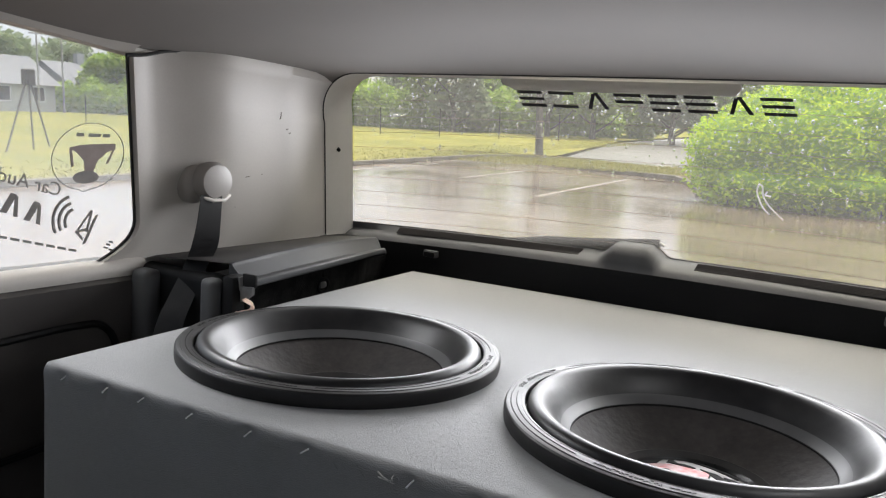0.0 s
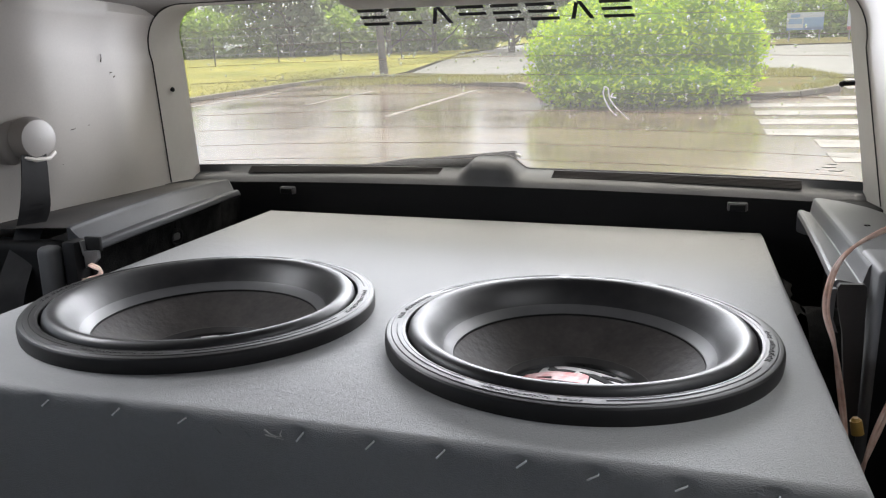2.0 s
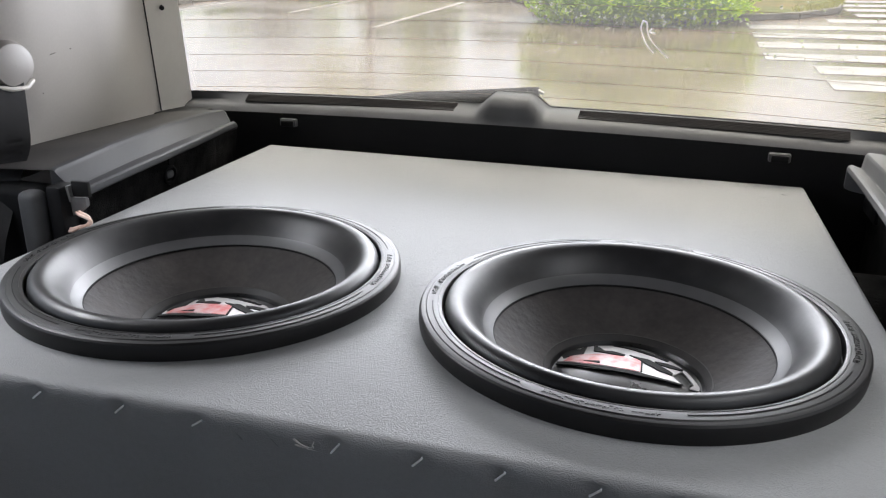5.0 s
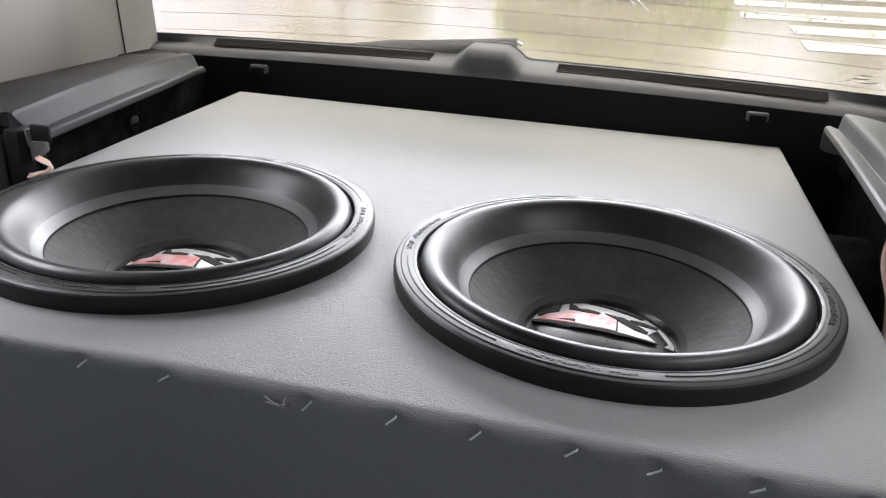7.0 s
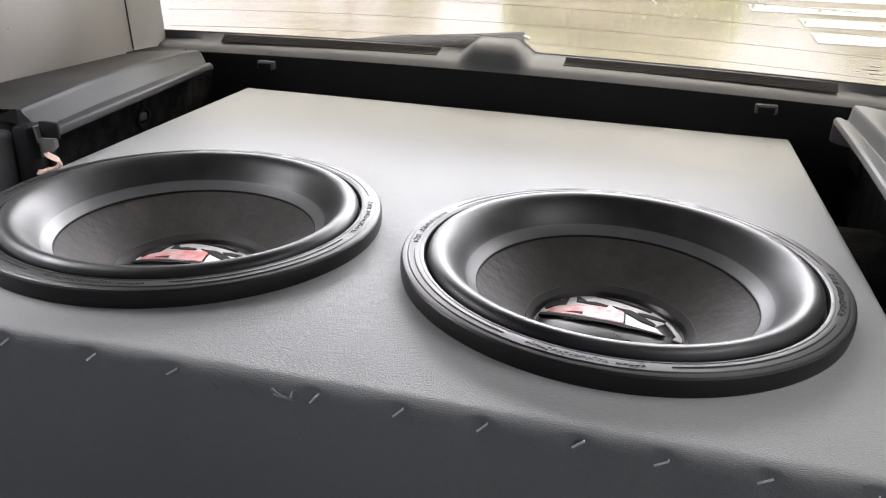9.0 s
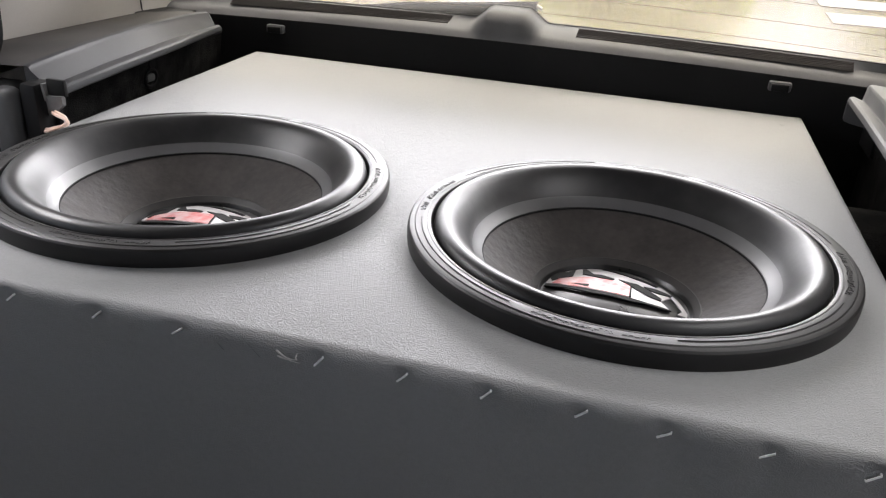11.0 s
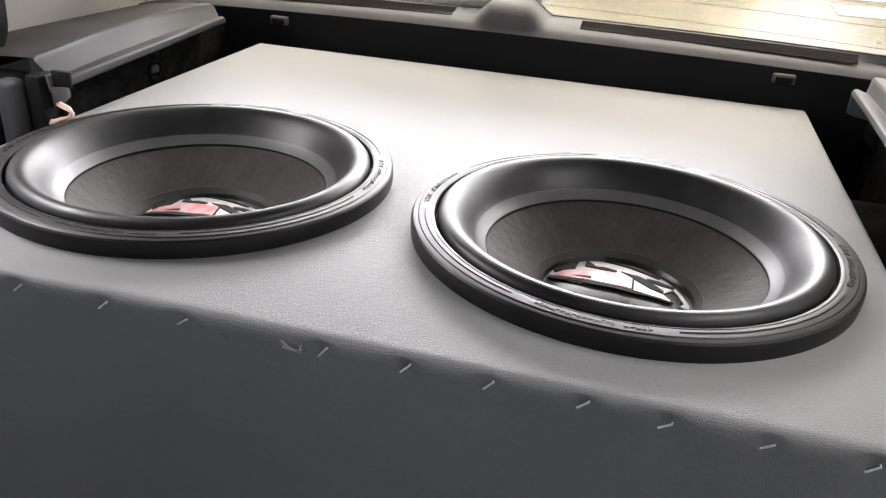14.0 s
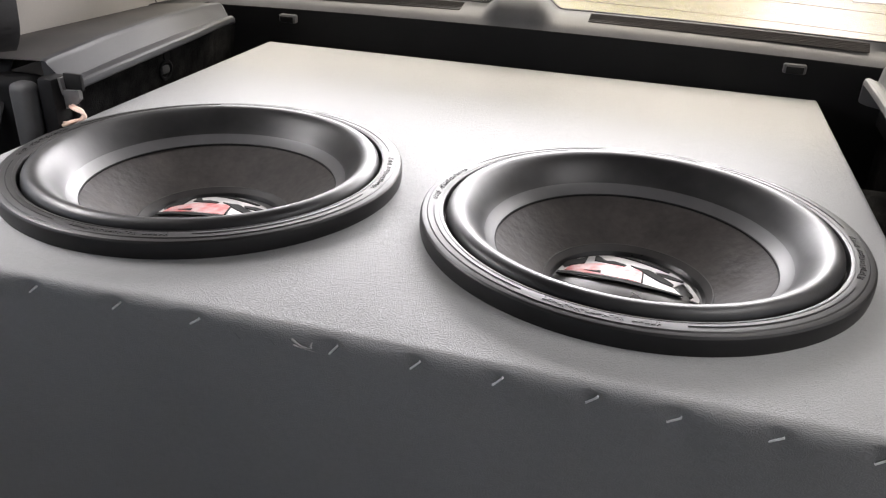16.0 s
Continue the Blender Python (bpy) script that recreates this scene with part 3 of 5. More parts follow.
# screws in the frame
for x, z in ((-0.685, 1.1465), (0.530, 1.147)):
    y = glass_y(x, z) - 0.05
    sgn = 1 if x < 0 else -1
    solo("trim_peg", join(tube([(x - 0.008 * sgn, y, z), (x + 0.010 * sgn, y - 0.003, z - 0.001)], 0.0036, 8, 0.003), tube([(x + 0.006 * sgn, y, z), (x + 0.011 * sgn, y - 0.003, z - 0.002)], 0.0048, 8, 0.004)), black_plastic, (x, y, z), "small black plastic peg in the window frame", "peg", "window frame pegs")


# ---- tailgate sill ----
def hump(x):
    d = abs(x + 0.060)
    t = min(1.0, max(0.0, (0.066 - d) / 0.034))
    return 0.034 * (0.45 * t + 0.55 * t * t * (3 - 2 * t))


def sill_section(x):
    u = (x - XC) / 0.65
    rear = glass_y(x, 0.985) + 0.012
    h = hump(x)
    dz = -0.010 * u * u
    return [(x, rear, 0.940), (x, rear, 0.980 + h * 0.55 + dz * 0.3), (x, rear - 0.012 - h * 0.25, 0.9835 + h * 0.72 + dz * 0.4), (x, 0.918 - h * 0.5, 0.976 + h * 0.72 + dz), (x, 0.902 - h * 0.3, 0.970 + h * 0.45 + dz), (x, 0.894, 0.965 + h * 0.15 + dz), (x, 0.889, 0.957 + dz), (x, 0.888, 0.945), (x, 0.890, 0.90), (x, 0.886, 0.80), (x, 0.884, 0.42)]


sill_x = sorted([XC - 0.672 + 1.344 * k / 50 for k in range(51)] + [-0.060 + d * 0.008 for d in range(-9, 10)])
sill = thing("tailgate_trim", (XC, 0.90, 0.42), "dark grey plastic tailgate trim below the rear window", "tailgate trim", kind="structure")
part("panel", loft([sill_section(x)[6:] for x in sill_x]), black_plastic, sill, "black lower panel")
part("cover", loft([sill_section(x)[:7] for x in sill_x]), ledge_plastic, sill, "grey sill cover with a hump over the wiper motor", angle=50)


def sill_top(x, t):
    """A point on the sloping top of the sill, t from its front (0) to the glass (1)."""
    u = (x - XC) / 0.65
    z0, z1 = 0.9665 - 0.010 * u * u, 0.9835 - 0.004 * u * u
    y0, y1 = 0.898, glass_y(x, 0.985)
    return Vector((x, y0 + (y1 - y0) * t, z0 + (z1 - z0) * t + 0.0018))


for a, b in ((-0.590, -0.165), (0.060, 0.492)):
    vent = thing("air_vent", sill_top((a + b) / 2, 0.3), "narrow black louvred vent strip in the tailgate sill", "vent", "tailgate vents")
    part("backing", loft([[sill_top(a + (b - a) * k / 24, t) + Vector((0, 0, 0.0006)) for t in (0.24, 0.78)] for k in range(25)]), seal_rubber, vent)
    for i in range(6):
        t = 0.27 + 0.094 * i
        part("slat", tube([sill_top(a + (b - a) * k / 20, t) + Vector((0, 0, 0.0018)) for k in range(21)], 0.0013, 5), door_trim, vent)
for x in (-0.485, 0.390):
    clip = thing("sill_clip", (x, 0.886, 0.936), "small dark grey plastic clip on the tailgate trim", "clip", "tailgate clips")
    part("body", block(x - 0.017, x + 0.017, 0.878, 0.890, 0.929, 0.944, 0.003), ledge_plastic, clip)
    part("tab", block(x - 0.013, x + 0.013, 0.8745, 0.8775, 0.930, 0.941, 0.001), black_plastic, clip)


# dark corner pieces where trim, pillar and sill meet, and the seal along the foot of the glass
for x0, x1 in ((-0.79, -0.655), (0.525, 0.66)):
    solo("corner_trim", block(x0, x1, 0.806, 0.905, 0.86, 0.9525, 0.003), black_plastic, ((x0 + x1) / 2, 0.85, 0.86), "black plastic corner piece beside the tailgate sill", "corner trim", "corner pieces", kind="structure")
solo("glass_seal", tube([Vector(sill_section(x)[2]) + Vector((0, 0.002, 0.0006)) for x in sill_x], 0.0017, 6), seal_rubber, (XC, 0.94, 0.98), "black rubber seal along the foot of the rear glass", "seal", kind="structure")


# plain outer panels close the car's body down to the ground
solo("body_side_left", loft([[(XC - 0.76, y, 0.94), (XC - 0.80, y, 0.80), (XC - 0.80, y, 0.30), (XC - 0.76, y, 0.06)] for y in (0.98, -1.8)]), ledge_plastic, (XC - 0.78, -0.4, 0.06), "plain grey outer side of the car", "car body", kind="structure")
solo("body_side_right", loft([[(XC + 0.76, y, 0.94), (XC + 0.80, y, 0.80), (XC + 0.80, y, 0.30), (XC + 0.76, y, 0.06)] for y in (0.98, -1.8)]), ledge_plastic, (XC + 0.78, -0.4, 0.06), "plain grey outer side of the car", "car body", kind="structure")
solo("body_rear", loft([[(XC + 0.76 * c, 1.03 - 0.06 * c * c, 0.94), (XC + 0.80 * c, 1.08 - 0.08 * c * c, 0.60), (XC + 0.78 * c, 1.06 - 0.08 * c * c, 0.06)] for c in (-1, -0.5, 0, 0.5, 1)]), ledge_plastic, (XC, 1.0, 0.06), "plain grey outer tailgate and bumper of the car", "car body", kind="structure")


# ---- side trims of the boot ----
def ledge(s, name, stations):
    """stations: y, ridge x, lip x, drop."""
    root = thing(name, (stations[0][1], 0.56, 0.42), "dark grey plastic shelf trim along the boot side", "side trim", kind="structure")
    rows = []
    k = -1 if s < 0 else 1
    wall = -0.728 if s < 0 else 2 * XC + 0.728
    for y, r, l, d in stations:
        g = abs(r - l) * (0.52 if s < 0 else 0.80)        # the groove below the face
        face = lambda t: (r - k * 0.0025 + (l + k * g - r + k * 0.0025) * t, 0.9640 - 0.0185 * t)
        rows.append([(x, y, z - d) for x, z in ((wall, 0.950), (wall - k * 0.02, 0.956), (wall + (r - wall) * 0.55, 0.963), (r + k * 0.016, 0.9672), (r + k * 0.007, 0.9680), (r + k * 0.002, 0.9680), (r - k * 0.0008, 0.9668), face(0), face(0.12), face(0.88), face(1),
                                                (l + k * g * 0.95, 0.9446), (l + k * g * 0.88, 0.9450), (l + k * g * 0.75, 0.9456), (l + k * 0.0080, 0.9480), (l + k * 0.0042, 0.9480), (l + k * 0.0012, 0.9462), (l, 0.942), (l + k * 0.001, 0.938), (l + k * 0.004, 0.9362), (l + k * 0.012, 0.9335), (l + k * 0.05, 0.927))])
    # darker left and paler right colours carry the boot's uneven light
    part("shelf", loft([r[4:] for r in rows]), shelf_grey if s < 0 else lit_trim, root, angle=30)
    part("cover", loft([r[:5] for r in rows]), shelf_cover if s < 0 else lit_trim, root, "dull dark top of the shelf" if s < 0 else "", angle=22)
    end = rows[0][4:]
    cap = bmesh.new()
    cap.faces.new([cap.verts.new((x, y + 0.0005, z)) for x, y, z in (*end, (end[0][0], end[0][1], 0.927 - stations[0][3]))])
    part("end_cap", cap, shelf_grey if s < 0 else lit_trim, root)
    inner = loft([[(l + k * 0.045, y, 0.93 - d), (l + k * 0.055, y, 0.85), (l + k * 0.060, y, 0.42)] for y, r, l, d in (*stations, (0.885, *stations[-1][1:]))])
    part("lining", inner, carpet, root, "black carpet lining")
    return root


LEFT = ((0.336, -0.529, -0.479, 0.002), (0.342, -0.531, -0.480, 0.0), (0.48, -0.562, -0.500, 0.0), (0.64, -0.585, -0.522, 0.0), (0.76, -0.584, -0.543, 0.0), (0.806, -0.576, -0.551, 0.001), (0.814, -0.578, -0.554, 0.005))
ledge(-1, "boot_trim_left", LEFT)
RIGHT = ((0.360, 0.500, 0.4640, -0.005), (0.40, 0.500, 0.4660, -0.004), (0.55, 0.500, 0.4710, -0.003), (0.70, 0.500, 0.4745, -0.002), (0.80, 0.501, 0.4765, 0.0), (0.822, 0.502, 0.478, 0.002), (0.832, 0.505, 0.480, 0.03))
ledge(1, "boot_trim_right", RIGHT)

# front ends of the trims: moulded posts with rounded edges
post_l = thing("trim_post", (-0.63, 0.33, 0.42), "dark grey moulded post at the end of the boot trim", "trim post", "boot trim posts", kind="structure")
part("body", block(-0.735, -0.545, 0.318, 0.360, 0.42, 0.944, 0.014, 3), black_plastic, post_l)
part("rib", block(-0.560, -0.530, 0.296, 0.325, 0.42, 0.945, 0.010, 3), ledge_plastic, post_l)
part("rib", block(-0.712, -0.668, 0.290, 0.325, 0.42, 0.940, 0.012, 3), ledge_plastic, post_l)
post_r = thing("trim_post", (0.57, 0.40, 0.42), "dark grey moulded post at the end of the boot trim", "trim post", "boot trim posts", kind="structure")
part("body", block(0.4995, 0.668, 0.318, 0.424, 0.42, 0.9760, 0.007, 3), lit_trim, post_r)
# same plastic as the body; a black sheet stands in for the front's shade
part("shaded_front", block(0.505, 0.664, 0.3150, 0.3175, 0.42, 0.9685, 0.0010), black_plastic, post_r, "front of the post, blackened for its shade")

# hooks that carry the parcel shelf
hook_l = thing("shelf_hook", (-0.515, 0.345, 0.88), "dark plastic hook for the parcel shelf", "hook", "shelf hooks")
part("plate", block(-0.530, -0.498, 0.340, 0.350, 0.80, 0.940, 0.004), black_plastic, hook_l)
part("tongue", join(plate([(-0.499, 0.324, 0.936), (-0.475, 0.324, 0.938), (-0.477, 0.326, 0.926), (-0.487, 0.327, 0.918), (-0.501, 0.327, 0.911)], (0, 1, 0), 0.006), plate([(-0.502, 0.322, 0.951), (-0.499, 0.322, 0.951), (-0.497, 0.324, 0.930), (-0.501, 0.324, 0.930)], (0, 1, 0), 0.012)), hook_grey, hook_l, "pale grey hook tongue")
part("slot", block(-0.4995, -0.4735, 0.3285, 0.3350, 0.936, 0.9565, 0.0015), slot_black, hook_l, "dark slot above the tongue")
part("cheek", block(-0.528, -0.503, 0.312, 0.345, 0.80, 0.952, 0.007), black_plastic, hook_l)
hook_r = thing("shelf_hook", (0.474, 0.36, 0.80), "dark plastic flap below the parcel shelf ledge", "hook", "shelf hooks")
part("plate", loft([[(0.466, y, 0.950), (0.468, y, 0.954), (0.491, y, 0.955), (0.4935, y, 0.952), (0.4965, y, 0.88), (0.4980, y, 0.80), (0.4980, y, 0.60), (0.490, y, 0.60), (0.486, y, 0.80), (0.475, y, 0.90), (0.468, y, 0.93)] for y in (0.338, 0.346)], True, True), door_trim, hook_r)
part("tongue", loft([[(x + 0.002 * math.sin(z * 60), y, z) for x, z in ((0.461, 0.948), (0.465, 0.948), (0.467, 0.915), (0.472, 0.900), (0.466, 0.902), (0.459, 0.925))] for y in (0.340, 0.350)], True, True), ledge_plastic, hook_r, "worn grey tongue")

# carpeted wheel arch beside the box, with a fixing eye
eye = thing("tie_down_eye", (-0.575, 0.613, 0.903), "black plastic tie-down eye in the carpet lining", "tie-down eye")
part("ring", tube([(-0.567 + 0.10 * (0.013 * math.sin(a)), 0.618 + 0.015 * math.cos(a), 0.890 + 0.014 * math.sin(a)) for a in (2 * math.pi * k / 20 for k in range(21))], 0.0032, 6), black_plastic, eye)
part("boss", block(-0.575, -0.564, 0.608, 0.628, 0.884, 0.897, 0.004), ledge_plastic, eye, "grey bar across the eye")
part("hole", tube([(-0.575, 0.622, 0.912), (-0.5635, 0.622, 0.912)], 0.008, 12), slot_black, eye)
solo("wheel_arch", loft([[(x, 0.62 + 0.22 * math.cos(a), 0.42 + 0.42 * math.sin(a)) for a in (math.pi * k / 16 for k in range(17))] for x in (0.60, 0.475)]), carpet, (0.55, 0.62, 0.42), "black carpet over the wheel arch", "wheel arch", kind="structure")

# black cloth tucked in beside the box
fold = [(0.457 + 0.004 * math.sin(k * 0.16) + 0.0022 * math.sin(k * 0.37 + 1.0), 0.62 + 0.004 * k) for k in range(62)]
solo("black_cover", loft([[(x + dx, y, z - 0.012 * math.sin((y - 0.62) * 7)) for x, y in fold] for z, dx in ((0.42, 0.0), (0.6, 0.001), (0.74, 0.0), (0.80, 0.001), (0.826, 0.005), (0.834, 0.011), (0.830, 0.018))]), cover_cloth, (0.455, 0.74, 0.42), "crumpled black cloth tucked beside the box", "cloth cover", angle=180)


# ---- loudspeaker box ----
BOX = ((-0.474, -0.0292), (0.436, -0.0015), (0.429, 0.864), (-0.508, 0.836))
TOP = 0.900
STAPLES = ((-0.438, 24), (-0.372, 30), (-0.318, 26), (-0.250, 28), (-0.174, 30), (-0.106, 24), (0.006, 40), (0.068, 35), (0.1275, 37), (0.192, 30), (0.246, 21), (0.3095, 20), (0.372, 28))
SUBS = ((0.1982, 0.2464, 0.0), (-0.2453, 0.2287, 13.0))


def box_loop(inset, z, wob=0.0, n=150, pull=0.0):
    """The box's outline, drawn in by inset, with softened corners."""
    r = 0.006
    pts = []
    for i in range(4):
        a, b = Vector(BOX[i]), Vector(BOX[(i + 1) % 4])
        d = (b - a).normalized()
        nrm = Vector((-d.y, d.x))
        a2, b2 = a + d * r + nrm * inset, b - d * r + nrm * inset
        for k in range(n):
            p = a2 + (b2 - a2) * k / (n - 1)
            w = wob * (noise.noise(Vector((p.x * 14, p.y * 14, z * 3))) + 0.6 * noise.noise(Vector((p.x * 45, p.y * 45, 2))))
            if i == 0 and wob:
                near = min(abs(p.x - sx) for sx, _ in STAPLES)
                w += pull * math.exp(-(near / 0.008) ** 2) * (1 + 0.4 * noise.noise(Vector((p.x * 90, 0, 5)))) - 0.3 * pull
            pts.append((p.x + nrm.x * w, p.y + nrm.y * w, z + w * 0.5))
    return pts


def box_body():
    rims = ((0.0105, 0.0, 0.0, 0.0), (0.0066, 0.0004, 0.0002, 0.0), (0.0040, 0.0012, 0.0003, 0.0001), (0.0021, 0.0026, 0.0005, 0.0004), (0.0009, 0.0044, 0.0007, 0.0012), (0.0004, 0.0066, 0.0009, 0.0030), (0.0002, 0.0110, 0.0012, 0.0046), (0.0002, 0.0160, 0.0012, 0.0038), (0.0, 0.024, 0.0012, 0.0016), (0.0, 0.042, 0.0007, 0.0003), (0.0, 0.12, 0.0004, 0.0), (0.0, 0.24, 0.0003, 0.0), (0.0, 0.484, 0.0, 0.0))
    loops = [box_loop(inset, TOP - drop, wob, pull=pull) for inset, drop, wob, pull in rims]
    bm = loft(loops, True)
    top = bmesh.new()
    outer = [top.verts.new(p) for p in loops[0]]
    edges = [top.edges.new((outer[i], outer[(i + 1) % len(outer)])) for i in range(len(outer))]
    for cx, cy, _ in SUBS:
        ring = [top.verts.new((cx + 0.186 * math.cos(a), cy + 0.186 * math.sin(a), TOP)) for a in (2 * math.pi * k / 96 for k in range(96))]
        edges += [top.edges.new((ring[i], ring[(i + 1) % 96])) for i in range(96)]
    bmesh.ops.triangle_fill(top, use_beauty=True, use_dissolve=False, edges=edges)
    for f in top.faces:
        f.normal_update()
        if f.normal.z < 0:
            f.normal_flip()
    out = join(bm, top)
    return weld(out, 1e-4)


box_root = thing("speaker_box", (-0.03, 0.42, 0.424), "large loudspeaker box covered in grey leatherette on the load floor", "speaker box", car=LOAD)
part("body", box_body(), vinyl, box_root, "grained grey leatherette cover", angle=50)


def front_y(x):
    t = (x - BOX[0][0]) / (BOX[1][0] - BOX[0][0])
    return BOX[0][1] + (BOX[1][1] - BOX[0][1]) * t


rng = random.Random(11)
for x, tilt in STAPLES:
    z = TOP - 0.0125 + rng.uniform(-0.0015, 0.0015) - 0.001 * (x > 0.2)
    y = front_y(x) + 0.0010
    d = Vector((math.cos(radians(tilt + 12)), 0, math.sin(radians(tilt + 12)))) * 0.0050
    c = Vector((x, y, z))
    part("staple", tube([c - d + Vector((0, 0.0022, 0)), c - d * 0.97, c + d * 0.97, c + d + Vector((0, 0.0022, 0))], 0.00088, 6), staple_steel, box_root, "shiny steel staple")
for x in (-0.072, -0.043):
    c = Vector((x, front_y(x) - 0.0006, TOP - 0.0135))
    d = Vector((0.0050, 0, -0.0050))
    part("staple", tube([c - d, c + d], 0.00035, 6), hook_grey, box_root, "dull sunken staple")
tear = bmesh.new()
for (x0, z0), (x1, z1), w in (((-0.025, 0.8845), (-0.010, 0.8805), 0.0010), ((-0.024, 0.8800), (-0.009, 0.8815), 0.0007), ((-0.010, 0.8800), (-0.008, 0.8870), 0.0009), ((-0.020, 0.8815), (-0.006, 0.8790), 0.0006)):
    a, b = Vector((x0, front_y(x0) - 0.001, z0 + 0.006)), Vector((x1, front_y(x1) - 0.003, z1 + 0.006))
    t = tube([a, (a + b) / 2 - Vector((0, 0.002, 0)), b], w, 5, w * 0.3)
    tear = join(tear, t)
part("tear", tear, frayed_white, box_root, "frayed tear in the leatherette")
part("rivet_mark", lathe([(0.0045, 0.0), (0.0045, 0.0004), (0.0, 0.0008)], 0.392, 0.800, TOP, 16), vinyl, box_root, "small bump under the leatherette")


# ---- subwoofers ----
def cap_z(r):
    return -0.0600 + 0.013 * (1 - (r / 0.0715) ** 2)


def dome_plate(poly, lift):
    """A thin shape laid over the dust cap, from plan corners."""
    bm = bmesh.new()
    vs = [bm.verts.new((x, y, 0)) for x, y in poly]
    bm.faces.new(vs)
    bmesh.ops.triangulate(bm, faces=bm.faces)
    for _ in range(3):
        long = [e for e in bm.edges if e.calc_length() > 0.007]
        if long:
            bmesh.ops.subdivide_edges(bm, edges=long, cuts=1, use_grid_fill=True)
            bmesh.ops.triangulate(bm, faces=[f for f in bm.faces if len(f.verts) > 3])
    ext = bmesh.ops.extrude_face_region(bm, geom=list(bm.faces))
    for v in (g for g in ext["geom"] if isinstance(g, bmesh.types.BMVert)):
        v.co.z = 1
    for v in bm.verts:
        v.co.z = cap_z(v.co.xy.length) + lift + (0.0012 if v.co.z > 0.5 else 0.0)
    bmesh.ops.recalc_face_normals(bm, faces=bm.faces)
    return bm


def ring_block(r0, r1, a0, a1, z0, z1, n=3):
    loops = []
    for k in range(n + 1):
        a = radians(a0 + (a1 - a0) * k / n)
        loops.append([(r * math.cos(a), r * math.sin(a), z) for r, z in ((r0, z0), (r0, z1), (r1, z1), (r1, z0))])
    return loft(loops, True, True)


def subwoofer():
    root = thing("subwoofer", (0, 0, 0), "large black subwoofer with thick rubber surround set into the box", "subwoofer", "subwoofers in the box")
    ring = [(0.1815, -0.012), (0.1815, 0.0150), (0.1822, 0.0166), (0.1838, 0.0174), (0.1905, 0.0177), (0.1962, 0.0174), (0.1972, 0.0166), (0.1990, 0.0166), (0.2014, 0.0160), (0.2028, 0.0144), (0.2034, 0.0120), (0.2035, 0.0050), (0.2029, 0.0), (0.1815, -0.0005)]
    gasket = part("trim_ring", weld(lathe(ring)), ring_rubber, root, "matt black rubber trim ring with moulded lettering", 25)
    for c in (-94, -4, 86, 176):
        a = c - 13.0
        gr = random.Random(c)
        while a < c + 13.0:                                   # moulded strokes, too small to read
            w = gr.uniform(0.75, 1.15)
            if not (c + 5.5 < a < c + 6.8):
                r0, r1 = 0.1884 + gr.uniform(-0.0006, 0.0006), 0.1925 + gr.uniform(-0.0006, 0.0016)
                strokes = [ring_block(r0, r1, a, a + 0.27, 0.0172, 0.0181, 1)]
                for _ in range(gr.choice((1, 1, 2))):
                    rm = gr.uniform(r0, r1 - 0.0010)
                    strokes.append(ring_block(rm, rm + 0.0009, a + 0.2, a + w, 0.0172, 0.0181, 1))
                if gr.random() < 0.5:
                    strokes.append(ring_block(r0, gr.uniform(r0 + 0.0018, r1), a + w - 0.25, a + w, 0.0172, 0.0181, 1))
                part("raised_mark", join(*strokes), ring_worn, gasket)
            a += w + gr.uniform(0.28, 0.42)
        part("groove_line", ring_block(0.1902, 0.1911, c + 19, c + 71, 0.0174, 0.0181, 22), slot_black, gasket)
    part("edge_line", weld(lathe([(0.1850, 0.0170), (0.1851, 0.01785), (0.1859, 0.01785), (0.1860, 0.0170)], n=96)), ring_rubber, gasket)
    # dark strip laid in the gap stands in for its shadow
    part("gap_shadow", weld(lathe([(0.1818, 0.004), (0.1775, 0.004)])), seal_rubber, root, "dark gap between ring and surround")
    part("surround", weld(lathe([(0.1790, 0.004), (0.1790, 0.0125), (0.1780, 0.0172), (0.1752, 0.0206), (0.1714, 0.0223), (0.1668, 0.0221), (0.1622, 0.0198), (0.1580, 0.0160), (0.1540, 0.0112), (0.1503, 0.0062), (0.1470, 0.0014), (0.1442, -0.0028), (0.1420, -0.0052)])), surround_rubber, root, "satin black rolled rubber surround")
    part("glue_band", weld(lathe([(0.1420, -0.0050), (0.1410, -0.0062), (0.1330, -0.0132), (0.1318, -0.0140), (0.1311, -0.0150)])), band_rubber, root, "dark grey flat band joining surround and cone")
    part("cone", weld(lathe([(0.1315, -0.0148), (0.1311, -0.0166), (0.1180, -0.0255), (0.1020, -0.0365), (0.0880, -0.0463), (0.0815, -0.0508), (0.0790, -0.0520)])), cone_paper, root, "matt black pressed paper cone")
    part("seam_line", weld(lathe([(0.1323, -0.0144), (0.1315, -0.0140), (0.1307, -0.0146), (0.1309, -0.0162)])), slot_black, root, "thin dark seam round the cone")
    part("cap_rim", weld(lathe([(0.0815, -0.0512), (0.0810, -0.0498), (0.0800, -0.0498), (0.0790, -0.0512), (0.0745, -0.0560)], n=96)), cap_edge, root, "dull dark rim round the dust cap")
    cap = part("dust_cap", weld(lathe([(0.0746, -0.0556), (0.0725, -0.0590), (0.0720, -0.0601)] + [(0.0715 * c, cap_z(0.0715 * c)) for c in (1.0, 0.92, 0.82, 0.7, 0.55, 0.38, 0.2, 0.0005)], n=96)), cap_gloss, root, "glossy black dust cap with a metal badge")
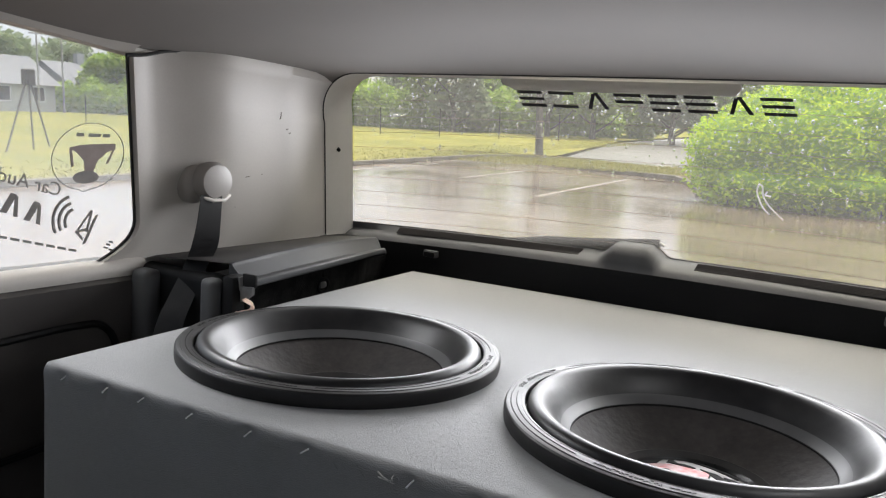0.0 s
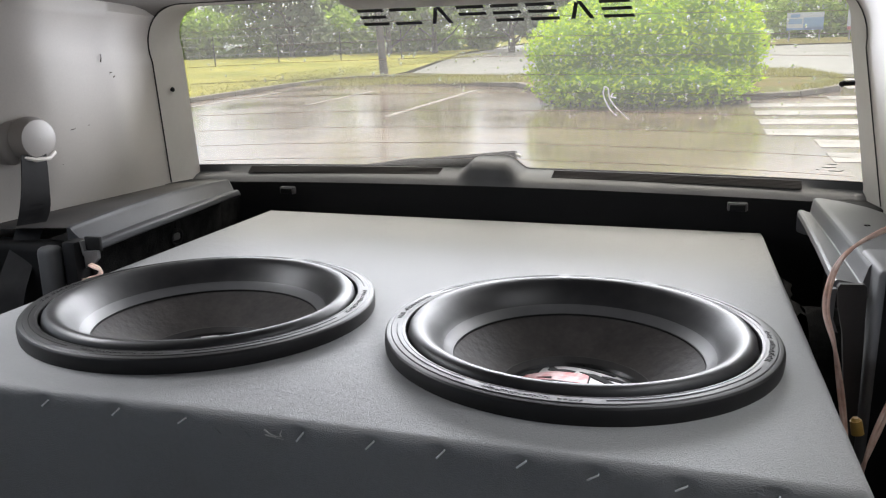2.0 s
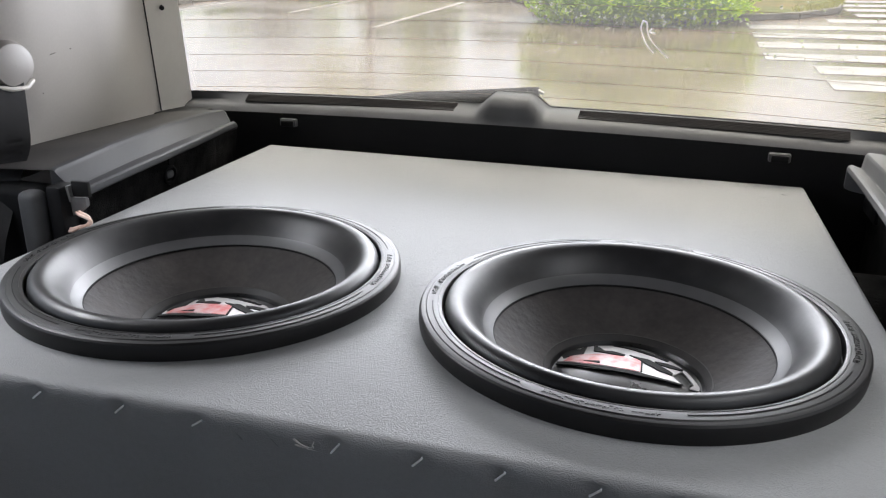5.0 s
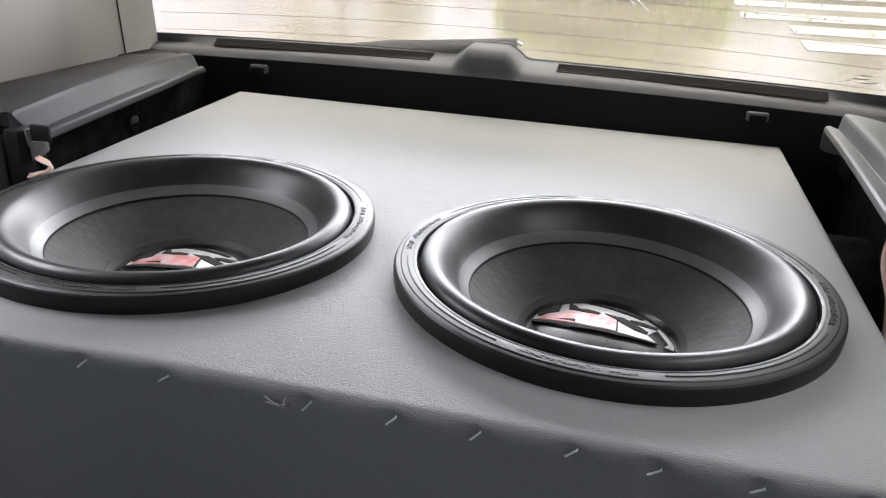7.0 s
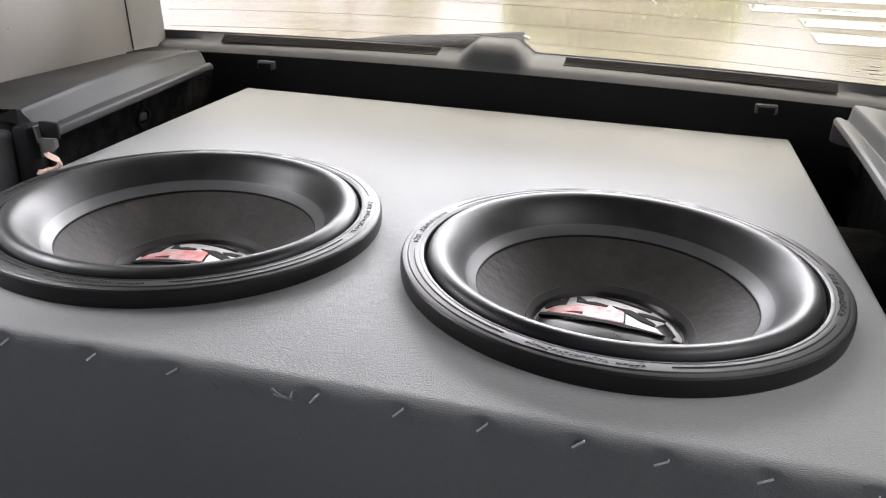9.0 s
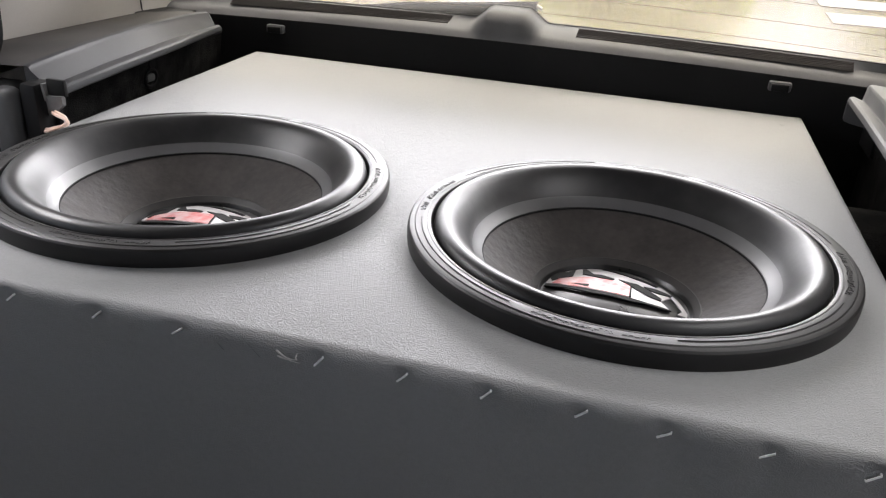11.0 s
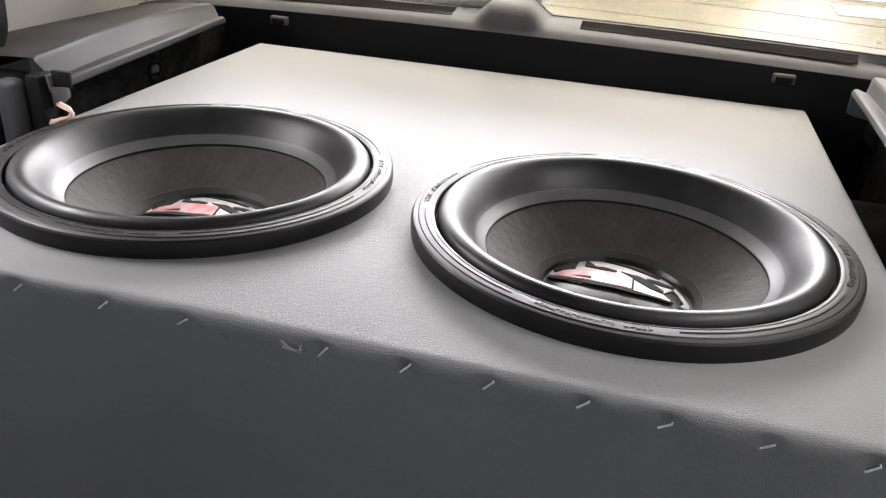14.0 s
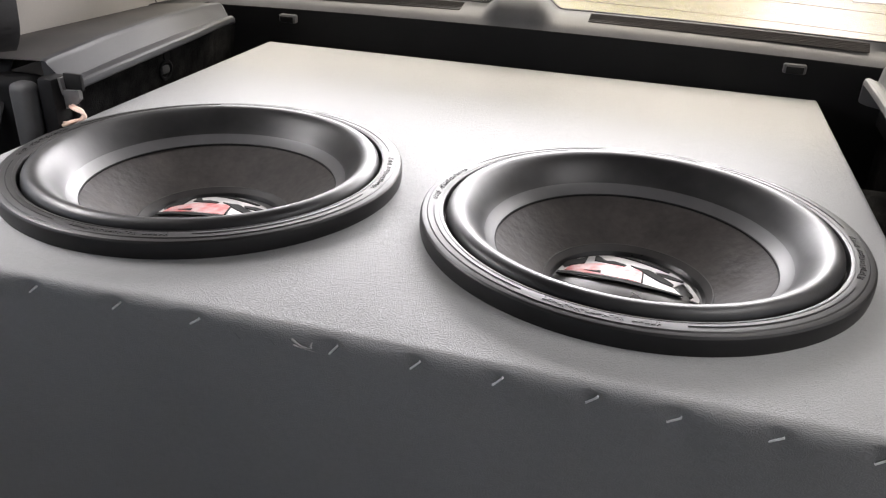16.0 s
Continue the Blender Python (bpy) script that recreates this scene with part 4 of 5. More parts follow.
    outline = [(-0.0682, 0.0076), (-0.0685, 0.0136), (-0.0655, 0.0290), (-0.0582, 0.0400), (-0.0362, 0.0546), (-0.0092, 0.0600), (0.0108, 0.0556), (0.0298, 0.0456), (0.0448, 0.0366), (0.0598, 0.0206), (0.0695, 0.0010), (0.0690, -0.0070), (0.0600, -0.0085), (0.0640, 0.0000), (0.0560, 0.0150), (0.0528, 0.0200), (0.0428, 0.0016), (0.0528, -0.0084), (0.0308, -0.0114), (-0.0082, -0.0100), (-0.0412, -0.0020)]
    part("badge", dome_plate(outline, 0.0005), emblem_metal, cap, "brushed silver badge with dark slots")
    part("badge_panel", dome_plate([(-0.0622, 0.0086), (-0.0572, 0.0196), (-0.0462, 0.0216), (-0.0222, 0.0226), (-0.0032, 0.0196), (0.0138, 0.0196), (0.0128, -0.0084), (-0.0082, -0.0074), (-0.0422, -0.0004)], 0.0010), emblem_red, cap, "red enamel panel of the badge")
    slots = [
        [(-0.0695, 0.0030), (-0.0682, 0.0080), (-0.0412, -0.0030), (-0.0082, -0.0100), (0.0308, -0.0110), (0.0535, -0.0086), (0.0488, -0.0120), (0.0138, -0.0165), (-0.0222, -0.0135), (-0.0602, -0.0010)],
        [(-0.0432, 0.0050), (-0.0262, 0.0036), (-0.0262, -0.0014)],
        [(-0.0662, 0.0236), (-0.0632, 0.0340), (-0.0575, 0.0390), (-0.0500, 0.0390), (-0.0432, 0.0470), (-0.0442, 0.0236), (-0.0470, 0.0216), (-0.0572, 0.0196), (-0.0632, 0.0150)],
        [(-0.0362, 0.0490), (-0.0332, 0.0500), (-0.0242, 0.0316), (-0.0162, 0.0316), (-0.0032, 0.0246), (-0.0052, 0.0200), (-0.0182, 0.0230), (-0.0352, 0.0306)],
        [(0.0008, 0.0256), (0.0118, 0.0226), (0.0188, 0.0236), (0.0438, 0.0066), (0.0428, 0.0016), (0.0308, 0.0026), (0.0188, 0.0096), (0.0118, 0.0156)],
        [(0.0128, 0.0146), (0.0141, 0.0186), (0.0151, -0.0074), (0.0131, -0.0084)],
        [(0.0258, 0.0226), (0.0378, 0.0256), (0.0540, 0.0250), (0.0528, 0.0206), (0.0408, 0.0166), (0.0298, 0.0166)],
        [(-0.0172, 0.0556), (0.0028, 0.0540), (0.0178, 0.0466), (0.0398, 0.0366), (0.0378, 0.0326), (0.0188, 0.0386), (-0.0012, 0.0476)],
    ]
    for corners in slots:
        part("badge_slot", dome_plate(corners, 0.0015), slot_black, cap, "black slot in the badge")
    return root


first = subwoofer()
first.matrix_basis = LOAD @ Matrix.Translation((SUBS[0][0], SUBS[0][1], TOP)) @ pose(0, 0, 0, 0, 0, SUBS[0][2])
copy_thing(first, LOAD @ Matrix.Translation((SUBS[1][0], SUBS[1][1], TOP)) @ pose(0, 0, 0, 0, 0, SUBS[1][2]))


# ---- seat belt ----
belt = thing("seat_belt", (-0.69, 0.46, 1.08), "black seat belt hanging from a grey pillar anchor", "seat belt")


def disc_x(c, r, x0, x1, sy=1.0, bevel=0.005):
    prof = [(0.0005, x1 + 0.002), (r * 0.55, x1 + 0.0015), (r * 0.85, x1 - 0.001), (r, x1 - bevel), (r, x0)]
    loops = [[(c[0] + h, c[1] + rr * math.cos(a) * sy, c[2] + rr * math.sin(a)) for rr, h in prof] for a in (2 * math.pi * k / 40 for k in range(41))]
    return weld(loft(loops))


part("base", disc_x((-0.690, 0.4025, 1.080), 0.036, -0.02, 0.012, 0.80, 0.007), anchor_grey, belt, "round grey base plate")
part("cover", disc_x((-0.679, 0.4275, 1.083), 0.034, -0.004, 0.024, 1.15, 0.012), anchor_grey, belt, "rounded grey anchor cover")
part("slot_lip", tube([(-0.663, 0.3955, 1.057), (-0.655, 0.4155, 1.051), (-0.655, 0.4415, 1.051), (-0.663, 0.4615, 1.058)], 0.0036, 8), frame_plastic, belt, "light plastic lip under the cover")


def ribbon(points, widths, thick=0.0014):
    """A belt through points, each with its half-width vector."""
    a, b, c, d = [], [], [], []
    for p, w in zip(points, widths):
        p, w = Vector(p), Vector(w)
        n = Vector((1, 0, 0)) * thick
        a.append(p - w)
        b.append(p + w)
        c.append(p + w + n)
        d.append(p - w + n)
    return loft([[p[i] for p in (a, b, c, d)] for i in range(len(points))], True, True)


strap = smooth_line([(-0.659, 0.4155, 1.061), (-0.648, 0.399, 1.009), (-0.631, 0.374, 0.975), (-0.615, 0.337, 0.943), (-0.605, 0.302, 0.903), (-0.600, 0.274, 0.858), (-0.600, 0.236, 0.72), (-0.600, 0.230, 0.45)], 4)
half_w = smooth_line([(0.002, 0.022, 0), (0.006, 0.021, 0), (0.012, 0.018, 0.002), (0.015, 0.012, 0.004), (0.016, 0.012, 0.002), (0.016, 0.012, 0), (0.016, 0.012, 0), (0.016, 0.012, 0)], 4)
part("strap", ribbon(strap, half_w), webbing, belt, "black woven belt strap")

# right-hand belt, seen as a dark strip
belt_r = thing("seat_belt", (0.60, 0.30, 0.95), "black seat belt hanging beside the boot trim", "seat belt")
part("strap", ribbon(smooth_line([(0.545, 0.262, 1.20), (0.546, 0.262, 1.05), (0.548, 0.262, 0.90), (0.552, 0.262, 0.45)], 4), [(0.023, 0.0, 0)] * 13), webbing, belt_r)

# ---- cables ----
def twin_cable(name, pts, label):
    line = smooth_line(pts, 7)
    root = thing(name, line[-1], label, "cable", "speaker cables")
    for k in (-1, 1):
        path = []
        for i, p in enumerate(line):
            a = i * 0.16
            path.append(p + Vector((math.cos(a), math.sin(a) * 0.6, math.sin(a) * 0.7)) * 0.0018 * k)
        part("core", tube(path, 0.0020, 8), copper, root, "copper strand in clear insulation")
    return root


twin_cable("speaker_cable", ((0.66, 0.34, 1.010), (0.585, 0.335, 1.025), (0.523, 0.33, 1.023), (0.490, 0.33, 1.008), (0.467, 0.33, 0.986), (0.457, 0.33, 0.958), (0.456, 0.33, 0.926), (0.467, 0.33, 0.890), (0.475, 0.328, 0.852), (0.481, 0.32, 0.816), (0.484, 0.30, 0.790), (0.486, 0.27, 0.765)), "clear-jacketed copper speaker cable looping beside the box")
twin_cable("speaker_cable", ((0.63, 0.24, 0.990), (0.555, 0.225, 0.985), (0.521, 0.22, 0.958), (0.512, 0.22, 0.936), (0.507, 0.22, 0.904), (0.496, 0.22, 0.866), (0.488, 0.22, 0.834), (0.484, 0.225, 0.806), (0.480, 0.24, 0.770)), "clear-jacketed copper speaker cable hanging beside the box")
twin_cable("speaker_cable", ((-0.500, 0.334, 0.915), (-0.482, 0.318, 0.9185), (-0.464, 0.314, 0.9145), (-0.468, 0.315, 0.906), (-0.494, 0.318, 0.896), (-0.512, 0.322, 0.882), (-0.520, 0.324, 0.80)), "short end of copper speaker cable behind the box")
plug = thing("cable_plug", (0.480, 0.27, 0.830), "small yellow cable plug beside the box", "plug")
part("body", tube([(0.4855, 0.268, 0.8205), (0.4850, 0.268, 0.8225), (0.4835, 0.268, 0.8300), (0.4825, 0.268, 0.8345)], 0.0062, 12, 0.0056), yellow_plug, plug)
part("cap", tube([(0.4824, 0.268, 0.8348), (0.4820, 0.268, 0.8375)], 0.0048, 10, 0.0030), yellow_plug, plug)

bolt = thing("floor_bolt", (0.527, 0.257, 0.80), "small shiny steel bolt beside the box", "bolt")
part("head", tube([(0.527, 0.257, 0.80), (0.527, 0.257, 0.802)], 0.003, 8), staple_steel, bolt)
part("shank", block(0.521, 0.533, 0.251, 0.263, 0.42, 0.7995, 0.002), black_plastic, bolt)

# ---- wiper outside ----
wiper = thing("rear_wiper", (-0.035, 0.99, 1.0), "black rear wiper resting along the bottom of the glass", "wiper")
gz = lambda x, z, o: (x, glass_y(x, z) + o, z)
def wiper_top(x):
    """Upper edge of the folded arm, rising towards its pivot."""
    lift = max(0.0, min(1.0, (x + 0.40) / 0.14))
    return 0.9775 + 0.0125 * lift + 0.0280 * max(0.0, min(1.0, (x + 0.36) / 0.335)) ** 1.35


arm_x = [-0.40 + 0.02 * k for k in range(20)]
part("arm", loft([[gz(x, wiper_top(x) - 0.003, 0.012), gz(x, wiper_top(x), 0.018), gz(x, wiper_top(x) - 0.002, 0.026), gz(x, 0.972, 0.028), gz(x, 0.972, 0.012)] for x in arm_x], True, True), wiper_black, wiper, "dark tapering wiper arm")
part("blade", tube([gz(-0.50 + 0.44 * k / 12, 0.9775 + 0.009 * (k / 12) ** 2, 0.009) for k in range(13)], 0.0028, 6), seal_rubber, wiper)
part("cap", tube([gz(-0.034, 1.006, 0.016), gz(-0.020, 1.0105, 0.018), gz(-0.010, 1.006, 0.016)], 0.0035, 10, 0.003), decal_grey, wiper, "pale cap on the wiper pivot")


# ---- stickers on the side window ----
def on_side(y, z, lift=0.0):
    if z < 1.07:
        z -= 0.26 * (y - 0.19)            # the lower stickers sit askew
    return Vector((wall_x(z) - 0.0105 + lift, y, z))


def side_patch(pts, mat, name, label=""):
    return part(name, plate([on_side(y, z) for y, z in pts], (1, 0, 0), 0.0006), mat, left_window, label)


def side_arc(cy, cz, r, a0, a1, w, mat, name, n=24, label="", sq=1.0):
    line = [on_side(cy + r * math.cos(radians(a)), cz + r * sq * math.sin(radians(a))) for a in (a0 + (a1 - a0) * k / n for k in range(n + 1))]
    return part(name, tube(line, w, 5), mat, left_window, label)


CY, CZ = 0.203, 1.120
side_arc(CY, CZ, 0.060, 0, 360, 0.0007, decal_grey, "sticker_ring", 48, "thin round sticker outline", 0.84)
for pts in ([(-0.036, 0.013), (-0.020, 0.017), (0.000, 0.019), (0.022, 0.020), (0.041, 0.021), (0.043, 0.012), (0.030, 0.008), (0.015, -0.006), (0.011, -0.022), (-0.004, -0.022), (-0.008, -0.006), (-0.022, 0.006)], [(-0.035, 0.011), (-0.031, 0.012), (-0.023, -0.014), (-0.027, -0.016)], [(0.038, 0.011), (0.042, 0.013), (0.034, -0.010), (0.030, -0.010)]):
    side_patch([(CY + a, CZ + b) for a, b in pts], decal_brown, "sticker_shape", "dark brown funnel-shaped sticker")
side_patch([(CY + 0.022 * math.cos(a), CZ - 0.031 + 0.010 * math.sin(a)) for a in (2 * math.pi * k / 16 for k in range(16))], side_black, "sticker_shape", "black oval sticker")
SY, SZ = 0.200, 1.022
for r in (0.020, 0.030, 0.040):
    side_arc(SY, SZ, r, 120, 215, 0.0024, side_black, "sticker_arc", 14, "curved sound wave sticker")
for pts in ([(0.030, 0.016), (0.036, 0.020), (0.022, -0.030), (0.016, -0.032)], [(0.002, -0.012), (0.006, -0.012), (0.024, 0.022), (0.021, 0.024)], [(0.000, -0.016), (0.002, -0.012), (0.016, -0.022), (0.015, -0.027)], [(0.021, 0.024), (0.025, 0.022), (0.022, -0.012), (0.018, -0.012)], [(0.004, -0.012), (0.018, -0.006), (0.018, -0.010), (0.006, -0.016)]):
    side_patch([(SY + a, SZ + b) for a, b in pts], side_black, "sticker_shape", "black loudspeaker-shaped sticker")
for k in range(4):
    y = 0.114 - 0.036 * k
    z = 1.024 + 0.004 * k
    side_patch([(y, z - 0.016), (y + 0.010, z - 0.016), (y + 0.022, z + 0.014), (y + 0.012, z + 0.014)], side_black, "sticker_bar", "slanted black sticker bar")
    side_patch([(y + 0.020, z - 0.018), (y + 0.027, z - 0.018), (y + 0.024, z + 0.012), (y + 0.019, z + 0.010)], side_black, "sticker_bar")
for k in range(9):
    y = 0.194 - 0.019 * k
    side_patch([(y, 0.9755), (y + 0.014, 0.9755), (y + 0.014, 0.9795), (y, 0.9795)], decal_grey, "sticker_bar", "small grey sticker bar")
for k, (y, w) in enumerate(((0.176, 0.012), (0.196, 0.02), (0.220, 0.012))):
    side_patch([(y, 1.150), (y + w, 1.150), (y + w, 1.155), (y, 1.155)], decal_grey, "sticker_bar")
for y, z in ((0.256, 0.990), (0.260, 0.996), (0.266, 0.988), (0.264, 1.001)):
    side_patch([(y, z), (y + 0.008, z), (y + 0.008, z + 0.003), (y, z + 0.003)], decal_grey, "stamp_mark")
txt = bpy.data.curves.new("sticker_text", "FONT")
txt.body, txt.size, txt.extrude, txt.align_x = "Car Audio", 0.028, 0.0003, "LEFT"
tmp = bpy.data.objects.new("sticker_text", txt)
scene.collection.objects.link(tmp)
bpy.context.view_layer.update()
me = bpy.data.meshes.new_from_object(tmp.evaluated_get(bpy.context.evaluated_depsgraph_get()))
bpy.data.objects.remove(tmp)
me.transform(Matrix.Translation(-BASE[left_window]) @ Matrix.Translation(on_side(0.166, 1.054)) @ Matrix(((0.06, 0.25, 1, 0), (-1, 0, 0, 0), (0.26, 1, 0, 0), (0, 0, 0, 1))))
me.materials.append(side_black)
word = new("sticker_text", me)
word.parent = left_window
tagged(word, "black lettered sticker seen from behind")

# scuffs on the pillar trim
for y, z, l, a in ((0.573, 1.205, 0.013, 80), (0.602, 1.181, 0.006, 10), (0.611, 1.174, 0.004, 30), (0.519, 1.090, 0.016, 8), (0.557, 1.094, 0.005, 0), (0.502, 1.033, 0.004, 0)):
    d = Vector((0, math.cos(radians(a)), math.sin(radians(a)))) * l / 2
    t = (y - 0.27) / (0.76 - 0.27)
    xs = wall_x(z) * (1 - t) + (XC - 0.664 + 0.255 * (z - 0.955)) * t - pillar_swell(t)
    solo("scuff_mark", tube([Vector((xs, y, z)) - d, Vector((xs + 0.0008, y, z)), Vector((xs, y, z)) + d], 0.0011, 5, 0.0006), mark_dark, (xs, y, z), "short dark scuff on the pale pillar trim", "scuff", "pillar scuffs")
solo("scuff_mark", tube([(0.5350, 0.470, 1.129), (0.5345, 0.472, 1.130), (0.5345, 0.474, 1.130)], 0.0018, 6, 0.0012), mark_dark, (0.5345, 0.472, 1.13), "small dark dot on the pale pillar trim", "scuff", "pillar scuffs")
solo("scuff_mark", tube([(0.5345, 0.5975, 0.9676), (0.538, 0.599, 0.9677), (0.5415, 0.6005, 0.9673)], 0.0013, 6, 0.0008), slot_black, (0.538, 0.599, 0.967), "short dark nick in the grey shelf trim", "scuff", "pillar scuffs")


# ---- outside: ground and kerbs ----
def sheet(pts, z, mat, name, label, category, kind="structure"):
    bm = bmesh.new()
    vs = [bm.verts.new((x, y, z)) for x, y in pts]
    es = [bm.edges.new((vs[i], vs[(i + 1) % len(vs)])) for i in range(len(vs))]
    bmesh.ops.triangle_fill(bm, use_beauty=True, use_dissolve=False, edges=es)
    bmesh.ops.recalc_face_normals(bm, faces=bm.faces)
    for f in bm.faces:
        f.normal_update()
        if f.normal.z < 0:
            f.normal_flip()
    return solo(name, bm, mat, (pts[0][0], pts[0][1], 0), label, category, kind=kind, car=False)


solo("ground", block(-900, 900, -900, 900, -0.4, 0.0), asphalt, (0, 0, 0), "wet dark asphalt of a car park", "asphalt", kind="structure", car=False)
FIELD = [(-9.9, -60), (-9.9, 17.0), (-9.75, 19.6), (-9.2, 20.6), (-8.2, 20.9), (-8.4, 22.6), (-10.6, 33.0), (-12.5, 42.0), (-14, 60), (-15, 500), (-500, 500), (-500, -60)]
sheet(FIELD, 0.09, meadow, "meadow", "yellow-green mown meadow", "meadow")
ISLAND = [(-8.2, 20.9), (-7.7, 19.0), (-6.6, 18.3), (-5.0, 17.2), (-3.4, 16.4), (-2.7, 14.8), (-2.3, 13.2), (-1.6, 12.6), (-0.5, 12.5), (0.9, 12.7), (1.8, 13.2), (2.5, 14.3), (2.75, 15.6), (2.85, 17.2), (2.6, 18.8), (1.6, 19.8), (-1.0, 19.6), (-4.6, 19.7), (-8.2, 21.9)]
sheet(ISLAND, 0.085, dry_grass, "grass_island", "island of dry yellowish grass with a kerb", "grass island")

sheet([(-8.2, 21.9), (-4.6, 19.75), (-1.0, 19.65), (1.6, 19.85), (2.65, 18.9), (5.0, 18.0), (60, 18.0), (60, 40.5), (-2.0, 40.5), (-2.0, 60), (-13.5, 60), (-12.5, 42), (-10.6, 33)], 0.004, far_road, "road", "wet road beyond the grass island, paled for sky sheen", "road")


def kerb(line, name):
    """A row of kerb stones along a line on the ground, each a stone of its own."""
    root = thing(name, (*line[0], 0), "worn grey concrete kerb stones", "kerb", kind="structure", car=False)
    shared = {}
    for (ax, ay), (bx, by) in zip(line, line[1:]):
        d = Vector((bx - ax, by - ay))
        n = max(1, round(d.length / 0.9))
        ln = d.length / n
        for k in range(n):
            key = round(ln, 2)
            if key not in shared:
                b = block(0.006, ln - 0.006, -0.06, 0.06, 0.0, 0.095, 0.012, 1)
                shared[key] = mesh_of("kerb_stone", b, kerb_concrete, (0, 0, 0))
            ob = new("kerb_stone", shared[key])
            ob.parent = root
            p = Vector((ax, ay)) + d.normalized() * ln * k
            ob.matrix_basis = Matrix.Translation((p.x - line[0][0], p.y - line[0][1], 0)) @ Matrix.Rotation(math.atan2(d.y, d.x), 4, "Z")
    return root


kerb([(-9.9, -6), (-9.9, 17.0), (-9.75, 19.6), (-9.2, 20.6), (-8.2, 20.9)], "kerb_field")
kerb(ISLAND[:17], "kerb_island")
for y in (7.1, 7.95, 8.8, 9.8, 10.82, 11.85, 12.9, 13.9, 14.9, 15.9, 16.9):
    x0 = (1.03 if y > 8.5 else 1.45) if y < 12.4 else (2.75 if y > 13.5 else 2.2)
    solo("crossing_stripe", block(x0, 7.4, y - 0.26, y + 0.26, 0.001, 0.005), road_paint, (x0, y, 0), "worn white stripe of a pedestrian crossing", "crossing stripe", "pedestrian crossing stripes", "structure", car=False)
for x, y0, y1 in ((-4.24, 10.6, 15.6), (-6.68, 12.6, 15.8), (-9.1, 12.5, 16.0)):
    solo("parking_line", block(x - 0.05, x + 0.05, y0, y1, 0.001, 0.005), faded_paint, (x, y0, 0), "faded white parking bay line", "parking line", "parking bay lines", "structure", car=False)


# ---- plants ----
def leaf_cloud(bm, rng, centre, radii, count, size, power=0.45):
    """Small folded leaves scattered mostly near the skin of an uneven blob."""
    c = Vector(centre)
    for _ in range(count):
        d = Vector((rng.gauss(0, 1), rng.gauss(0, 1), rng.gauss(0, 1))).normalized()
        bump = 1 + 0.16 * noise.noise(d * 2.6 + c) + 0.08 * noise.noise(d * 7 + c)
        r = rng.random() ** power * bump
        p = c + Vector((d.x * radii[0], d.y * radii[1], d.z * radii[2])) * r
        u = Vector((rng.gauss(0, 1), rng.gauss(0, 1), rng.gauss(0, 0.6))).normalized()
        w = u.orthogonal().normalized()
        w.rotate(Matrix.Rotation(rng.uniform(0, 6.28), 3, u))
        s = size * rng.uniform(0.6, 1.3)
        a, b, e, f = p - u * s, p + w * s * 0.5 + d * s * 0.1, p + u * s, p - w * s * 0.5 + d * s * 0.1
        v = [bm.verts.new(q) for q in (a, b, e, f)]
        bm.faces.new((v[0], v[1], v[2]))
        bm.faces.new((v[0], v[2], v[3]))


def bush():
    rng = random.Random(21)
    root = thing("bush", (-0.65, 13.2, 0.1), "dense bright green clipped bush on the kerbed island", "bush", car=False)
    bm, core = bmesh.new(), bmesh.new()
    for x, y, z, rx, ry, rz, n in ((-1.65, 12.7, 0.75, 0.85, 1.0, 0.78, 4200), (-0.65, 12.55, 0.85, 1.1, 1.1, 0.92, 6500), (0.45, 12.95, 0.80, 0.9, 1.0, 0.88, 4600), (-1.1, 13.2, 1.15, 1.0, 1.1, 0.75, 3600), (0.1, 13.2, 1.25, 1.0, 1.1, 0.75, 3800), (-0.6, 12.15, 0.32, 1.75, 0.9, 0.42, 4400), (-0.5, 13.4, 1.55, 0.95, 1.0, 0.62, 2600)):
        leaf_cloud(bm, rng, (x, y, z), (rx, ry, rz), int(n * 1.5), 0.041, 0.28)
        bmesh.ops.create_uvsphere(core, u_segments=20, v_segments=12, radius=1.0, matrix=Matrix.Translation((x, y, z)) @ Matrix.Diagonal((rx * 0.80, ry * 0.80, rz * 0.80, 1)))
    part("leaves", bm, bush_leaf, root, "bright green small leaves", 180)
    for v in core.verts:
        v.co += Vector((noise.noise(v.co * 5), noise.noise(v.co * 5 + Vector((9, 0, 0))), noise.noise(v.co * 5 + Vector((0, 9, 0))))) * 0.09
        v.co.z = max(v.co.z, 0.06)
    part("inner_growth", core, bush_core, root, "inner leaves, coloured dark for shade", 180)
    for k in range(9):
        a = k * 0.7
        part("stem", tube([(-0.65 + 0.25 * math.cos(a), 13.0 + 0.2 * math.sin(a), 0.05), (-0.65 + 0.6 * math.cos(a), 13.0 + 0.5 * math.sin(a), 0.6), (-0.65 + 1.1 * math.cos(a), 13.0 + 0.7 * math.sin(a), 1.1)], 0.03, 6, 0.01), bark, root)


bush()


